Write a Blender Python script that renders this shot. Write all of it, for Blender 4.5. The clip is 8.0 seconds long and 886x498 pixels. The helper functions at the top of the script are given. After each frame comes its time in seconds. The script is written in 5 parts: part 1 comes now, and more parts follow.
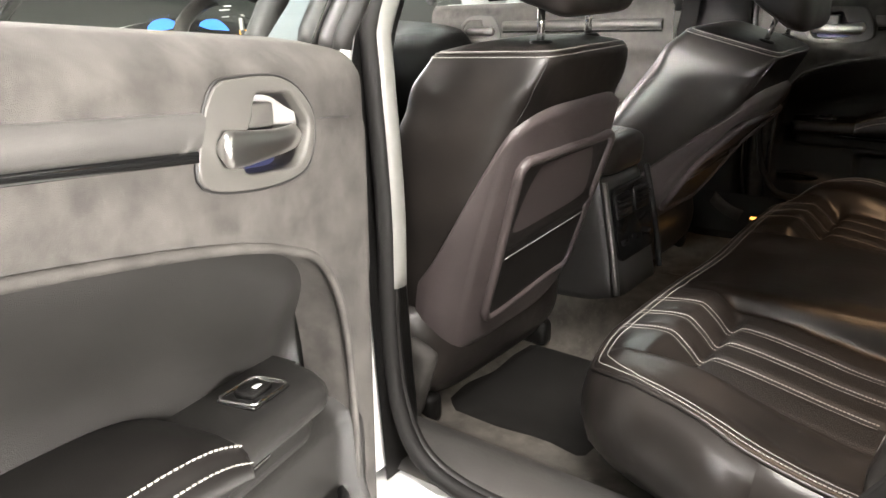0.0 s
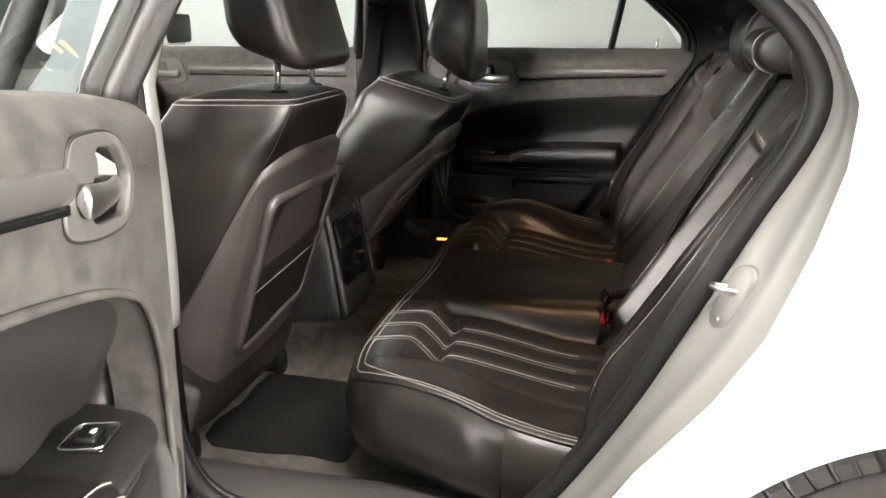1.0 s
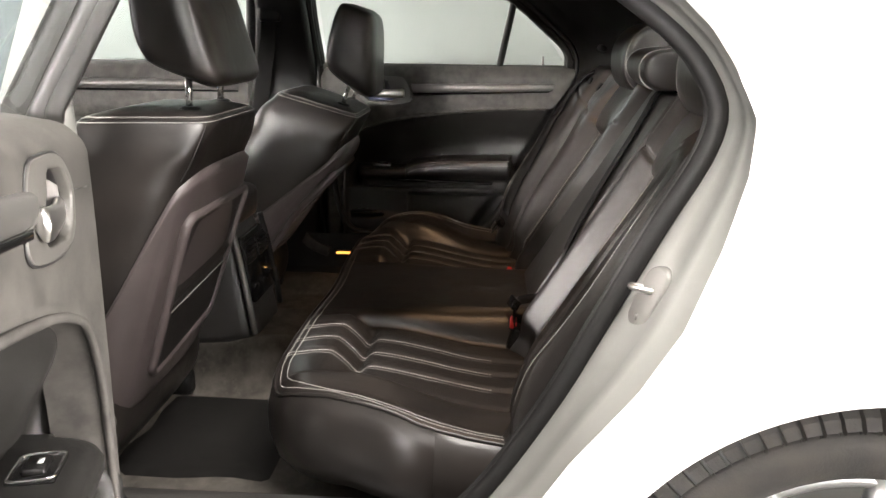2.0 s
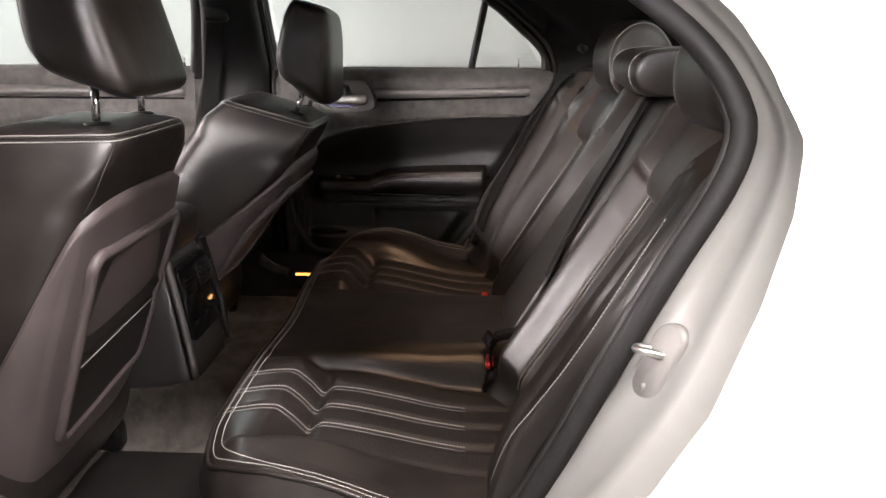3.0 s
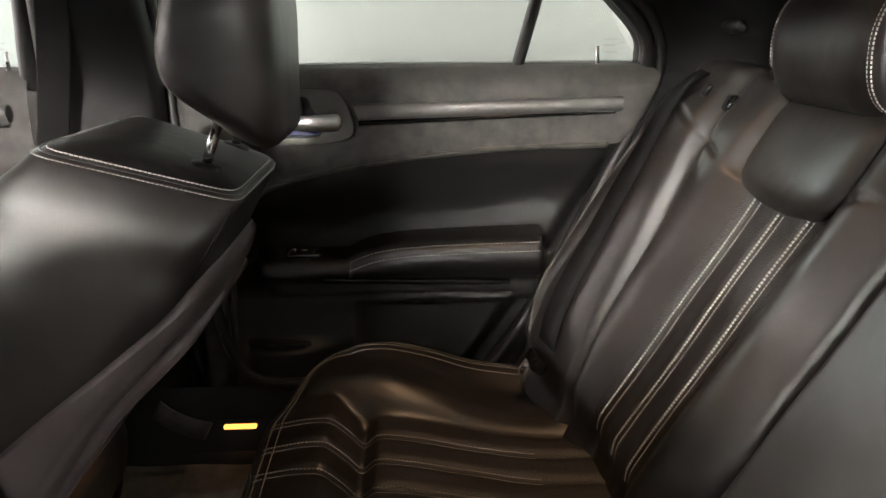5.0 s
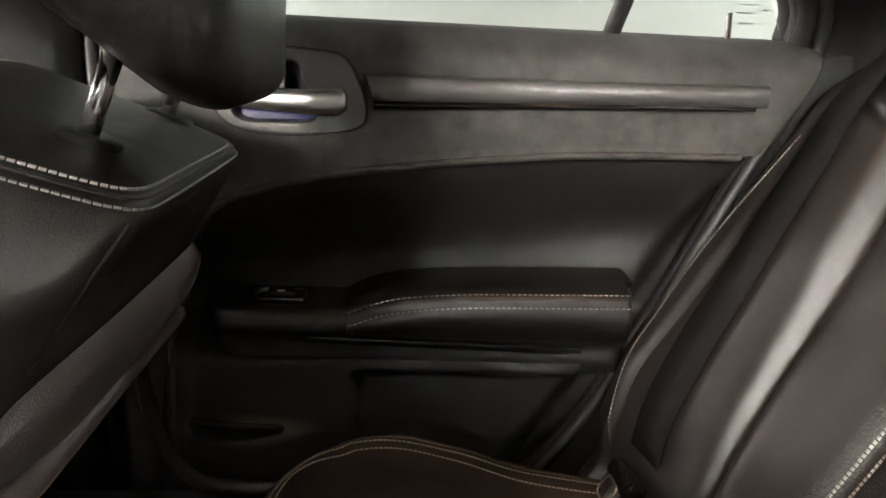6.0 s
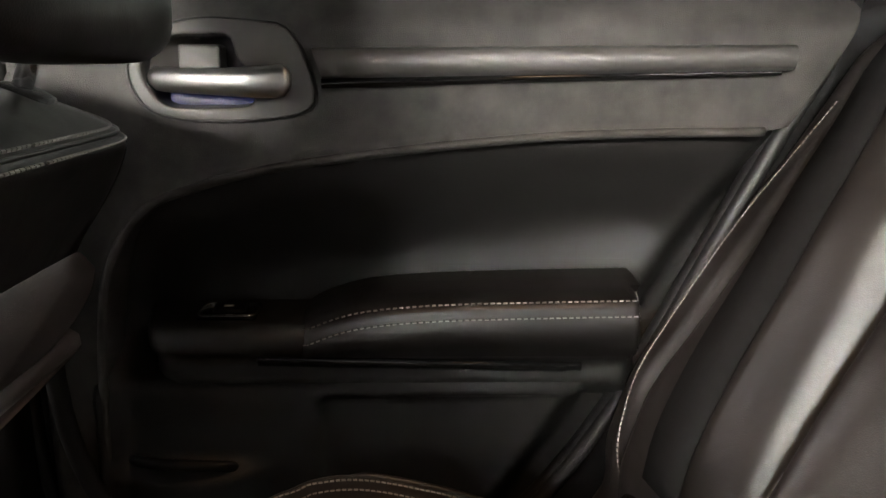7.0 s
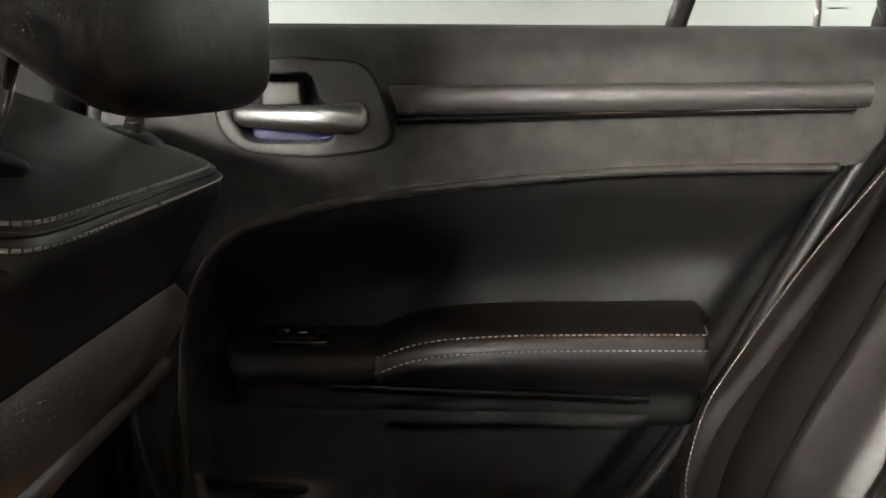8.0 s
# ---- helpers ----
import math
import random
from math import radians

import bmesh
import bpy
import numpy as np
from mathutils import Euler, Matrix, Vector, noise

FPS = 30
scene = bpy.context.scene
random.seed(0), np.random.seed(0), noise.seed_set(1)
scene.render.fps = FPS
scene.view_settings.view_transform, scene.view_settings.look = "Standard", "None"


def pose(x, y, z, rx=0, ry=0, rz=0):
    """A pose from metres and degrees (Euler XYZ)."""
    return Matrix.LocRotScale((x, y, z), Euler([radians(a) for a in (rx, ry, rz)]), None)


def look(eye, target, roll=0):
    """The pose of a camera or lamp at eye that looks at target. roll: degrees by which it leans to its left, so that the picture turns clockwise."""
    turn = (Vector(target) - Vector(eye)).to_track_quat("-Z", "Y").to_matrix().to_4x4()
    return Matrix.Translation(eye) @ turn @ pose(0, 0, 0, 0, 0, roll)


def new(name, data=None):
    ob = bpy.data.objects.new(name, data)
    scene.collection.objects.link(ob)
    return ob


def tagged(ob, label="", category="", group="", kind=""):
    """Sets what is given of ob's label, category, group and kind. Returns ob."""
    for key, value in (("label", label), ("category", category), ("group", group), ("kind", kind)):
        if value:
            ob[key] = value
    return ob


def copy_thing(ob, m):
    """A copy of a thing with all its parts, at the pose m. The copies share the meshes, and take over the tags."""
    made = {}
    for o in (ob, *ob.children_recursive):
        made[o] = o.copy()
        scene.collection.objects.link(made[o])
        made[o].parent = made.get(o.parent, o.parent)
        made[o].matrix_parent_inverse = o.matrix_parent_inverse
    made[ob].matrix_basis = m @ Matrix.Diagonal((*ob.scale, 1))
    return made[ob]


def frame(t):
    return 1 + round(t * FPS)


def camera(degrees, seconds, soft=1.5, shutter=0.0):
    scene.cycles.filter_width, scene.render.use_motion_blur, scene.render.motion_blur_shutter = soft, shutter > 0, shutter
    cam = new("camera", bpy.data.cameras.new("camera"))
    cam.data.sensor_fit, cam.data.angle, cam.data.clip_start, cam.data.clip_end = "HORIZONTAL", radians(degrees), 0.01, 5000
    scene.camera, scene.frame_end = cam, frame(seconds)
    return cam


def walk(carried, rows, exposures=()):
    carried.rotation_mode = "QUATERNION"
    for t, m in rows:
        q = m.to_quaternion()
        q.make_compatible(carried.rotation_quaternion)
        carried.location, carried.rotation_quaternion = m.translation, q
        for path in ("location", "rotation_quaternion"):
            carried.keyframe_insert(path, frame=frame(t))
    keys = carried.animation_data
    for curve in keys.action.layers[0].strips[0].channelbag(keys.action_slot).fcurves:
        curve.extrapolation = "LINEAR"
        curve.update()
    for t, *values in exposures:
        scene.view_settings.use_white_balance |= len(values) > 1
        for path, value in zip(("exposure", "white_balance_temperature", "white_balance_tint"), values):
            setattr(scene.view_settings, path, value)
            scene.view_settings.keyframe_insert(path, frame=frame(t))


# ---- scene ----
cam = camera(60.7, 8.0)
PATH = [
    (0, (0.111, -1.532, 1.07), (-1.093, -0.067, 0.433), -2.8),
    (0.5, (0.091, -1.637, 1.084), (-0.654, 0.115, 0.469), -1.0),
    (1, (0.038, -1.716, 1.105), (-0.392, 0.152, 0.534), -0.1),
    (1.5, (-0.009, -1.759, 1.114), (-0.234, 0.152, 0.567), 0.5),
    (1.7, (-0.023, -1.766, 1.116), (-0.192, 0.152, 0.573), 0.6),
    (2.8, (-0.033, -1.643, 1.108), (-0.09, 0.284, 0.574), 0.4),
    (3, (-0.019, -1.547, 1.111), (-0.07, 0.38, 0.577), 0.3),
    (3.5, (-0.001, -1.271, 1.124), (-0.038, 0.655, 0.586), 0.3),
    (4, (-0.083, -0.981, 1.112), (-0.103, 0.944, 0.568), 0.1),
    (4.2, (-0.111, -0.88, 1.121), (-0.135, 1.044, 0.577), -0.3),
    (5.3, (-0.23, -0.428, 1.043), (-0.081, 1.488, 0.49), 0.7),
    (5.5, (-0.248, -0.326, 1.011), (-0.087, 1.599, 0.491), 1.9),
    (6, (-0.254, -0.125, 0.991), (-0.114, 1.808, 0.499), 2.8),
    (6.5, (-0.212, -0.026, 0.972), (-0.109, 1.909, 0.474), 1.3),
    (7, (-0.191, 0.004, 0.957), (-0.112, 1.944, 0.474), 0.6),
    (7.5, (-0.194, 0.003, 0.966), (-0.168, 1.945, 0.49), 0.4),
    (8, (-0.213, -0.009, 0.971), (-0.263, 1.943, 0.541), 0.4),
]
walk(cam, [(t, look(eye, target, roll)) for t, eye, target, roll in PATH], [(0, 0.3, 6500, 10), (1.5, 0.0, 6500, 10), (3, 0.05, 6400, 18), (3.5, 0.18, 6400, 21), (4, 0.12, 6500, 10), (5.5, 0.12, 6500, 10), (6, 0.2, 6500, 10), (8, 0.12, 6500, 10)])

LAMP_PLACES = ((0.45, -1.65), (2.6, -3.4), (-3.4, 4.2), (3.5, 3.9))
LAMP_POWER = (275, 95, 78, 95)
# unseen fill lights added at the walls: place, turn, power, size, cone
WALL_FILLS = ((-1.8, -5.0, 2.05, -18, 66, 1.0, 0.4, 42), (-2.6, -5.0, 1.9, 0, 105, 1.8, 0.4, 36), (2.6, -5.0, 1.9, 34, 24, 0.9, 0.9, 44), (-5.0, 1.3, 2.1, -90, 95, 1.8, 0.4, 80), (4.5, -1.35, 0.95, 90, 215, 1.8, 0.4, 80))
DOME, DOME_POWER = (0.02, 0.42, 1.364), 0.7
FOOT = (-0.500, 0.655, 0.415)
DOOR_OPEN, DOOR_RISE = 72.5, 5.5

# ---- light ----
world = bpy.data.worlds.new("world")
scene.world = world
world.use_nodes = True
world.node_tree.nodes["Background"].inputs[0].default_value = (0.75, 0.80, 0.78, 1)
world.node_tree.nodes["Background"].inputs[1].default_value = 0.02
scene.view_settings.exposure = 0.0


# ---- materials ----
def material(name, base, rough=0.5, metal=0.0, spread=0.15, scale=6.0, grain=0.0, grain_scale=400.0, coat=0.0, specular=0.5, tint=None, stains=0.0, cells=False, emit=None, power=0.0, wrinkle=0.0):
    """Principled surface with broad blotches, fine grain in the colour and the relief, and optional stains."""
    m = bpy.data.materials.new(name)
    m.use_nodes = True
    nt = m.node_tree
    n, l = nt.nodes, nt.links
    b = n["Principled BSDF"]
    b.inputs["Metallic"].default_value = metal
    b.inputs["Coat Weight"].default_value = coat
    b.inputs["Coat Roughness"].default_value = 0.05
    b.inputs["Specular IOR Level"].default_value = specular
    tc = n.new("ShaderNodeTexCoord")
    big = n.new("ShaderNodeTexNoise")
    big.inputs["Scale"].default_value = scale
    big.inputs["Detail"].default_value = 5
    l.new(tc.outputs["Object"], big.inputs["Vector"])
    ramp = n.new("ShaderNodeValToRGB")
    ramp.color_ramp.elements[0].position, ramp.color_ramp.elements[1].position = 0.3, 0.7
    lo = [c * (1 - spread) for c in base]
    hi = [min(1, c * (1 + spread)) for c in (tint or base)]
    ramp.color_ramp.elements[0].color, ramp.color_ramp.elements[1].color = (*lo, 1), (*hi, 1)
    l.new(big.outputs["Fac"], ramp.inputs["Fac"])
    colour = ramp.outputs["Color"]
    if stains:
        st = n.new("ShaderNodeTexNoise")
        st.inputs["Scale"].default_value, st.inputs["Detail"].default_value, st.inputs["Roughness"].default_value = scale * 3.1, 8, 0.7
        l.new(tc.outputs["Object"], st.inputs["Vector"])
        sr = n.new("ShaderNodeValToRGB")
        sr.color_ramp.elements[0].position, sr.color_ramp.elements[1].position = 0.52, 0.7
        l.new(st.outputs["Fac"], sr.inputs["Fac"])
        mx = n.new("ShaderNodeMix")
        mx.data_type = "RGBA"
        mul = n.new("ShaderNodeMath")
        mul.operation = "MULTIPLY"
        mul.inputs[1].default_value = stains
        l.new(sr.outputs["Color"], mul.inputs[0])
        l.new(mul.outputs[0], mx.inputs["Factor"])
        l.new(colour, mx.inputs["A"])
        mx.inputs["B"].default_value = (*[c * 2.1 for c in base], 1)
        colour = mx.outputs["Result"]
    l.new(colour, b.inputs["Base Color"])
    rr = n.new("ShaderNodeMapRange")
    rr.inputs["To Min"].default_value, rr.inputs["To Max"].default_value = max(0.02, rough * 0.85), min(1, rough * 1.15)
    l.new(big.outputs["Fac"], rr.inputs["Value"])
    l.new(rr.outputs["Result"], b.inputs["Roughness"])
    if grain:
        if cells:
            g = n.new("ShaderNodeTexVoronoi")
            g.inputs["Scale"].default_value = grain_scale
            out = g.outputs["Distance"]
        else:
            g = n.new("ShaderNodeTexNoise")
            g.inputs["Scale"].default_value, g.inputs["Detail"].default_value = grain_scale, 4
            out = g.outputs["Fac"]
        l.new(tc.outputs["Object"], g.inputs["Vector"])
        bump = n.new("ShaderNodeBump")
        bump.inputs["Strength"].default_value, bump.inputs["Distance"].default_value = grain, 0.001
        l.new(out, bump.inputs["Height"])
        l.new(bump.outputs["Normal"], b.inputs["Normal"])
        if wrinkle:
            soft = n.new("ShaderNodeTexNoise")
            soft.inputs["Scale"].default_value, soft.inputs["Detail"].default_value, soft.inputs["Distortion"].default_value = 16, 2, 0.6
            l.new(tc.outputs["Object"], soft.inputs["Vector"])
            fold = n.new("ShaderNodeBump")
            fold.inputs["Strength"].default_value, fold.inputs["Distance"].default_value = wrinkle, 0.012
            l.new(soft.outputs["Fac"], fold.inputs["Height"])
            l.new(fold.outputs["Normal"], bump.inputs["Normal"])
    if emit:
        b.inputs["Emission Color"].default_value, b.inputs["Emission Strength"].default_value = (*emit, 1), power
    return m


def glass_material(name, tint):
    m = bpy.data.materials.new(name)
    m.use_nodes = True
    b = m.node_tree.nodes["Principled BSDF"]
    b.inputs["Base Color"].default_value = (*tint, 1)
    b.inputs["Roughness"].default_value = 0.0
    b.inputs["IOR"].default_value = 1.45
    b.inputs["Transmission Weight"].default_value = 1.0
    return m


LEATHER = material("black_leather", (0.0110, 0.0096, 0.0088), 0.345, specular=0.42, wrinkle=0.13, spread=0.2, scale=9, grain=0.12, grain_scale=900, cells=True, tint=(0.0175, 0.0148, 0.0132))
PERF = material("perforated_leather", (0.0125, 0.0110, 0.0102), 0.50, specular=0.35, spread=0.2, scale=9, grain=0.6, grain_scale=420, cells=True)
SEATBACK = material("seat_shell", (0.062, 0.0505, 0.050), 0.42, spread=0.12, scale=8, grain=0.25, grain_scale=1100, cells=True, stains=0.1)
TRIM = material("dark_trim", (0.045, 0.042, 0.0385), 0.62, specular=0.3, spread=0.42, scale=34, grain=0.4, grain_scale=1200, cells=True, stains=0.18)
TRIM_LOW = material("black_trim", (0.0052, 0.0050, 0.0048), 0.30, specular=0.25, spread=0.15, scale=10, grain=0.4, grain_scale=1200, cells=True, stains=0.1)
CARD = material("soft_black_card", (0.0140, 0.0134, 0.0126), 0.30, specular=0.35, spread=0.15, scale=10, grain=0.4, grain_scale=1200, cells=True, stains=0.1)
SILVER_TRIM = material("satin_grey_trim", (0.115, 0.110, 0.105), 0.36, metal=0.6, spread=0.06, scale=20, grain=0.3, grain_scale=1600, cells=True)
GLOSS = material("piano_black", (0.006, 0.006, 0.006), 0.08, spread=0.1)
RUBBER = material("black_rubber", (0.012, 0.0115, 0.011), 0.5, spread=0.15, scale=20, grain=0.2, grain_scale=600)
SEAL = material("grey_flocked_seal", (0.009, 0.0085, 0.0083), 0.6, specular=0.3, spread=0.1, scale=30, grain=0.3, grain_scale=1500)
PAINT = material("white_paint", (0.80, 0.80, 0.785), 0.28, spread=0.015, scale=3, coat=0.9)
# white body paint darkened to grey for the shade in the door opening
JAMB = material("shaded_jamb_paint", (0.195, 0.196, 0.184), 0.38, spread=0.06, scale=9, coat=0.3, stains=0.05)
# white pillar dimmed and tinted here as if seen through the glass
PILLAR = material("tinted_pillar_paint", (0.13, 0.15, 0.155), 0.3, spread=0.05, scale=6, coat=0.3)
CHROME = material("bright_chrome", (0.78, 0.78, 0.77), 0.14, metal=1.0, spread=0.04)
SATIN = material("satin_chrome", (0.62, 0.61, 0.59), 0.28, metal=1.0, spread=0.04)
STEEL = material("bare_steel", (0.45, 0.44, 0.42), 0.35, metal=1.0, spread=0.1)
STRIKER = material("dull_steel", (0.17, 0.165, 0.155), 0.5, metal=0.35, spread=0.1)
STITCH = material("pale_thread", (0.28, 0.268, 0.25), 0.8, spread=0.15, scale=200)
CARPET = material("loop_carpet", (0.072, 0.066, 0.058), 0.95, specular=0.1, spread=0.35, scale=25, grain=1.0, grain_scale=700, stains=0.3)
# mat colour lowered further for the shadow that lies over it
MAT = material("shadowed_mat_carpet", (0.0085, 0.008, 0.0075), 0.95, specular=0.1, spread=0.25, scale=30, grain=1.0, grain_scale=800)
WEB = material("belt_webbing", (0.006, 0.0057, 0.0055), 0.85, specular=0.1, spread=0.1, scale=50, grain=0.5, grain_scale=1500)
RED = material("red_button", (0.55, 0.03, 0.035), 0.4, spread=0.08)
HEADLINER = material("headliner_cloth", (0.009, 0.0086, 0.0082), 0.95, specular=0.08, spread=0.08, scale=20, grain=0.5, grain_scale=1500)
TYRE = material("tyre_rubber", (0.012, 0.011, 0.0105), 0.75, spread=0.3, scale=25, grain=0.5, grain_scale=300, tint=(0.024, 0.021, 0.018), stains=0.3)
RIM = material("machined_alloy", (0.42, 0.42, 0.42), 0.3, metal=0.9, spread=0.1)
WALL = material("white_wall_paint", (0.50, 0.53, 0.515), 0.85, spread=0.03, scale=1.2)
# unseen walls and ceiling kept dark so little light bounces back
DARKWALL = material("low_bounce_wall", (0.085, 0.085, 0.08), 0.8, spread=0.1, scale=1.2)
CREAM = material("cream_wall_paint", (0.74, 0.70, 0.57), 0.8, spread=0.05, scale=1.5)
VINYL = material("armrest_vinyl", (0.0065, 0.0057, 0.0052), 0.38, spread=0.2, scale=12, grain=0.15, grain_scale=1000, cells=True)
CONSOLE = material("satin_console", (0.026, 0.0245, 0.0235), 0.34, spread=0.1, scale=12, grain=0.2, grain_scale=1200, cells=True)
BEZEL = material("dark_bezel", (0.062, 0.059, 0.054), 0.48, spread=0.1, scale=20, grain=0.2, grain_scale=1200, cells=True)
CUP = material("dark_handle_cup", (0.016, 0.0145, 0.0155), 0.35, spread=0.1, scale=20)
FLOORM = material("sealed_concrete", (0.12, 0.118, 0.112), 0.4, spread=0.15, scale=2.5, grain=0.3, grain_scale=60, stains=0.1)
GLASS = glass_material("window_glass", (0.93, 0.97, 0.95))
BLUE_LED = material("blue_led_lens", (0.012, 0.014, 0.035), 0.4, emit=(0.06, 0.09, 1.0), power=0.012)
DIAL_BLUE = material("lit_blue_dial", (0.02, 0.06, 0.3), 0.4, emit=(0.06, 0.30, 1.0), power=2.2)
AMBER = material("amber_lens", (0.6, 0.25, 0.04), 0.4, emit=(1.0, 0.42, 0.08), power=2.2)
LAMPW = material("lit_tube", (0.9, 0.9, 0.9), 0.5, emit=(1.0, 0.97, 0.91), power=9.0)
BARS = material("grey_print", (0.35, 0.37, 0.36), 0.7)


# ---- mesh tools ----
def thing(name, label, category, at=(0, 0, 0), group="", kind=""):
    ob = new(name)
    ob.empty_display_size = 0.05
    ob.location = at
    return tagged(ob, label, category, group, kind)


def part(name, data, mat, parent, label="", smooth=True):
    """Links a bmesh or a mesh as one object under a thing or a part, keeping its world place."""
    if isinstance(data, bmesh.types.BMesh):
        me = bpy.data.meshes.new(name)
        data.to_mesh(me)
        data.free()
    else:
        me = data
    me.materials.append(mat)
    if smooth:
        me.polygons.foreach_set("use_smooth", [True] * len(me.polygons))
    ob = new(name, me)
    if parent is not None:
        ob.parent = parent
        ob.matrix_parent_inverse = Matrix.Translation(parent_place(parent)).inverted()
    if label:
        ob["label"] = label
    return ob


def parent_place(ob):
    """Where a thing or part stands; most parts stand at the origin."""
    return Vector(ob.location)


def spline(pts, n, closed=False):
    """Catmull-Rom through the points, resampled to n evenly spaced ones."""
    p = np.array(pts, float)
    if closed:
        q = np.vstack([p[-1], p, p[0], p[1]])
    else:
        q = np.vstack([2 * p[0] - p[1], p, 2 * p[-1] - p[-2]])
    out = []
    for i in range(1, len(q) - 2):
        a, b, c, d = q[i - 1], q[i], q[i + 1], q[i + 2]
        for t in np.linspace(0, 1, 16, endpoint=False):
            out.append(0.5 * (2 * b + (c - a) * t + (2 * a - 5 * b + 4 * c - d) * t**2 + (3 * b - a - 3 * c + d) * t**3))
    out.append(q[-2])
    out = np.array(out)
    s = np.r_[0, np.cumsum(np.linalg.norm(np.diff(out, axis=0), axis=1))]
    w = np.linspace(0, s[-1], n + 1)[:-1] if closed else np.linspace(0, s[-1], n)
    return np.stack([np.interp(w, s, out[:, k]) for k in range(out.shape[1])], axis=1)


def curve1(xs, ys):
    """Smooth function through given pairs."""
    c = spline(np.stack([xs, ys], axis=1), 200)
    return lambda x: np.interp(x, c[:, 0], c[:, 1])


def smooth01(t):
    t = np.clip(t, 0, 1)
    return t * t * (3 - 2 * t)


def sheet(name, P, closed_u=False, closed_v=False):
    """A mesh from a grid of points, shape (n, m, 3)."""
    P = np.asarray(P, float)
    n, m = P.shape[:2]
    faces = []
    for i in range(n if closed_u else n - 1):
        for j in range(m if closed_v else m - 1):
            a, b = i, (i + 1) % n
            c, d = j, (j + 1) % m
            faces.append((a * m + c, b * m + c, b * m + d, a * m + d))
    me = bpy.data.meshes.new(name)
    me.from_pydata(P.reshape(-1, 3).tolist(), [], faces)
    me.update()
    return me


def join_meshes(name, meshes):
    verts, faces, k = [], [], 0
    for me in meshes:
        verts += [tuple(v.co) for v in me.vertices]
        faces += [tuple(i + k for i in p.vertices) for p in me.polygons]
        k = len(verts)
        bpy.data.meshes.remove(me)
    out = bpy.data.meshes.new(name)
    out.from_pydata(verts, [], faces)
    out.update()
    return out


def tube(name, pts, r, n=10, closed=False, flat=1.0):
    """A round bar swept along points; r a number or one per point; caps closed."""
    p = np.array(pts, float)
    k = len(p)
    rr = np.full(k, r) if np.isscalar(r) else np.array(r)
    tan = np.gradient(p, axis=0) if not closed else np.roll(p, -1, 0) - np.roll(p, 1, 0)
    tan /= np.linalg.norm(tan, axis=1)[:, None] + 1e-12
    up = np.array([0, 0, 1.0]) if abs(tan[0][2]) < 0.9 else np.array([1.0, 0, 0])
    u = np.cross(tan[0], up)
    u /= np.linalg.norm(u)
    rows = []
    for i in range(k):
        u = u - tan[i] * (u @ tan[i])
        u /= np.linalg.norm(u)
        v = np.cross(tan[i], u)
        a = np.linspace(0, 2 * np.pi, n, endpoint=False)
        rows.append(p[i] + rr[i] * (np.cos(a)[:, None] * u + flat * np.sin(a)[:, None] * v))
    me = sheet(name, np.array(rows), closed, True)
    if not closed:
        bm = bmesh.new()
        bm.from_mesh(me)
        bmesh.ops.holes_fill(bm, edges=[e for e in bm.edges if e.is_boundary])
        bm.to_mesh(me)
        bm.free()
    return me


def ribbon(name, pts, side, width, thick):
    """A flat band along points: side is the direction of its width."""
    p = np.array(pts, float)
    s = np.array(side, float)
    s = np.tile(s, (len(p), 1)) if s.ndim == 1 else s
    s /= np.linalg.norm(s, axis=1)[:, None]
    tan = np.gradient(p, axis=0)
    nrm = np.cross(tan, s)
    nrm /= np.linalg.norm(nrm, axis=1)[:, None]
    w = np.full(len(p), width) if np.isscalar(width) else np.array(width)
    prof = [(-0.5, -0.5), (-0.5, 0.5), (-0.45, 0.9), (0.45, 0.9), (0.5, 0.5), (0.5, -0.5)]
    rows = [[p[i] + s[i] * w[i] * a + nrm[i] * thick * b for a, b in prof] for i in range(len(p))]
    me = sheet(name, np.array(rows), False, True)
    bm = bmesh.new()
    bm.from_mesh(me)
    bmesh.ops.holes_fill(bm, edges=[e for e in bm.edges if e.is_boundary])
    bm.to_mesh(me)
    bm.free()
    return me


def rbox(size, at=(0, 0, 0), r=0.005, seg=2, turn=None):
    """A box with rounded edges."""
    bm = bmesh.new()
    bmesh.ops.create_cube(bm, size=1)
    bmesh.ops.scale(bm, vec=size, verts=bm.verts)
    if r:
        bmesh.ops.bevel(bm, geom=bm.edges[:], offset=min(r, 0.49 * min(size)), segments=seg, profile=0.5, affect="EDGES")
    m = Matrix.Translation(at)
    if turn:
        m = m @ Euler([radians(a) for a in turn]).to_matrix().to_4x4()
    bmesh.ops.transform(bm, matrix=m, verts=bm.verts)
    return bm


def plate(outline, axis, depth, r=0.003):
    """A flat plate from a 2D outline; axis maps (a, b, h) to a place; depth: two heights."""
    bm = bmesh.new()
    lo = [bm.verts.new(axis(a, b, depth[0])) for a, b in outline]
    hi = [bm.verts.new(axis(a, b, depth[1])) for a, b in outline]
    bm.faces.new(lo)
    top = bm.faces.new(hi)
    k = len(outline)
    for i in range(k):
        bm.faces.new((lo[i], lo[(i + 1) % k], hi[(i + 1) % k], hi[i]))
    bmesh.ops.recalc_face_normals(bm, faces=bm.faces)
    if r:
        bmesh.ops.bevel(bm, geom=list(top.edges), offset=r, segments=2, profile=0.5, affect="EDGES")
    return bm


def rounded(w, h, r, k=6):
    """Outline of a rounded rectangle round the origin."""
    out = []
    for cx, cy, a0 in ((w / 2 - r, h / 2 - r, 0), (-w / 2 + r, h / 2 - r, 90), (-w / 2 + r, -h / 2 + r, 180), (w / 2 - r, -h / 2 + r, 270)):
        for i in range(k + 1):
            a = radians(a0 + 90 * i / k)
            out.append((cx + r * math.cos(a), cy + r * math.sin(a)))
    return out


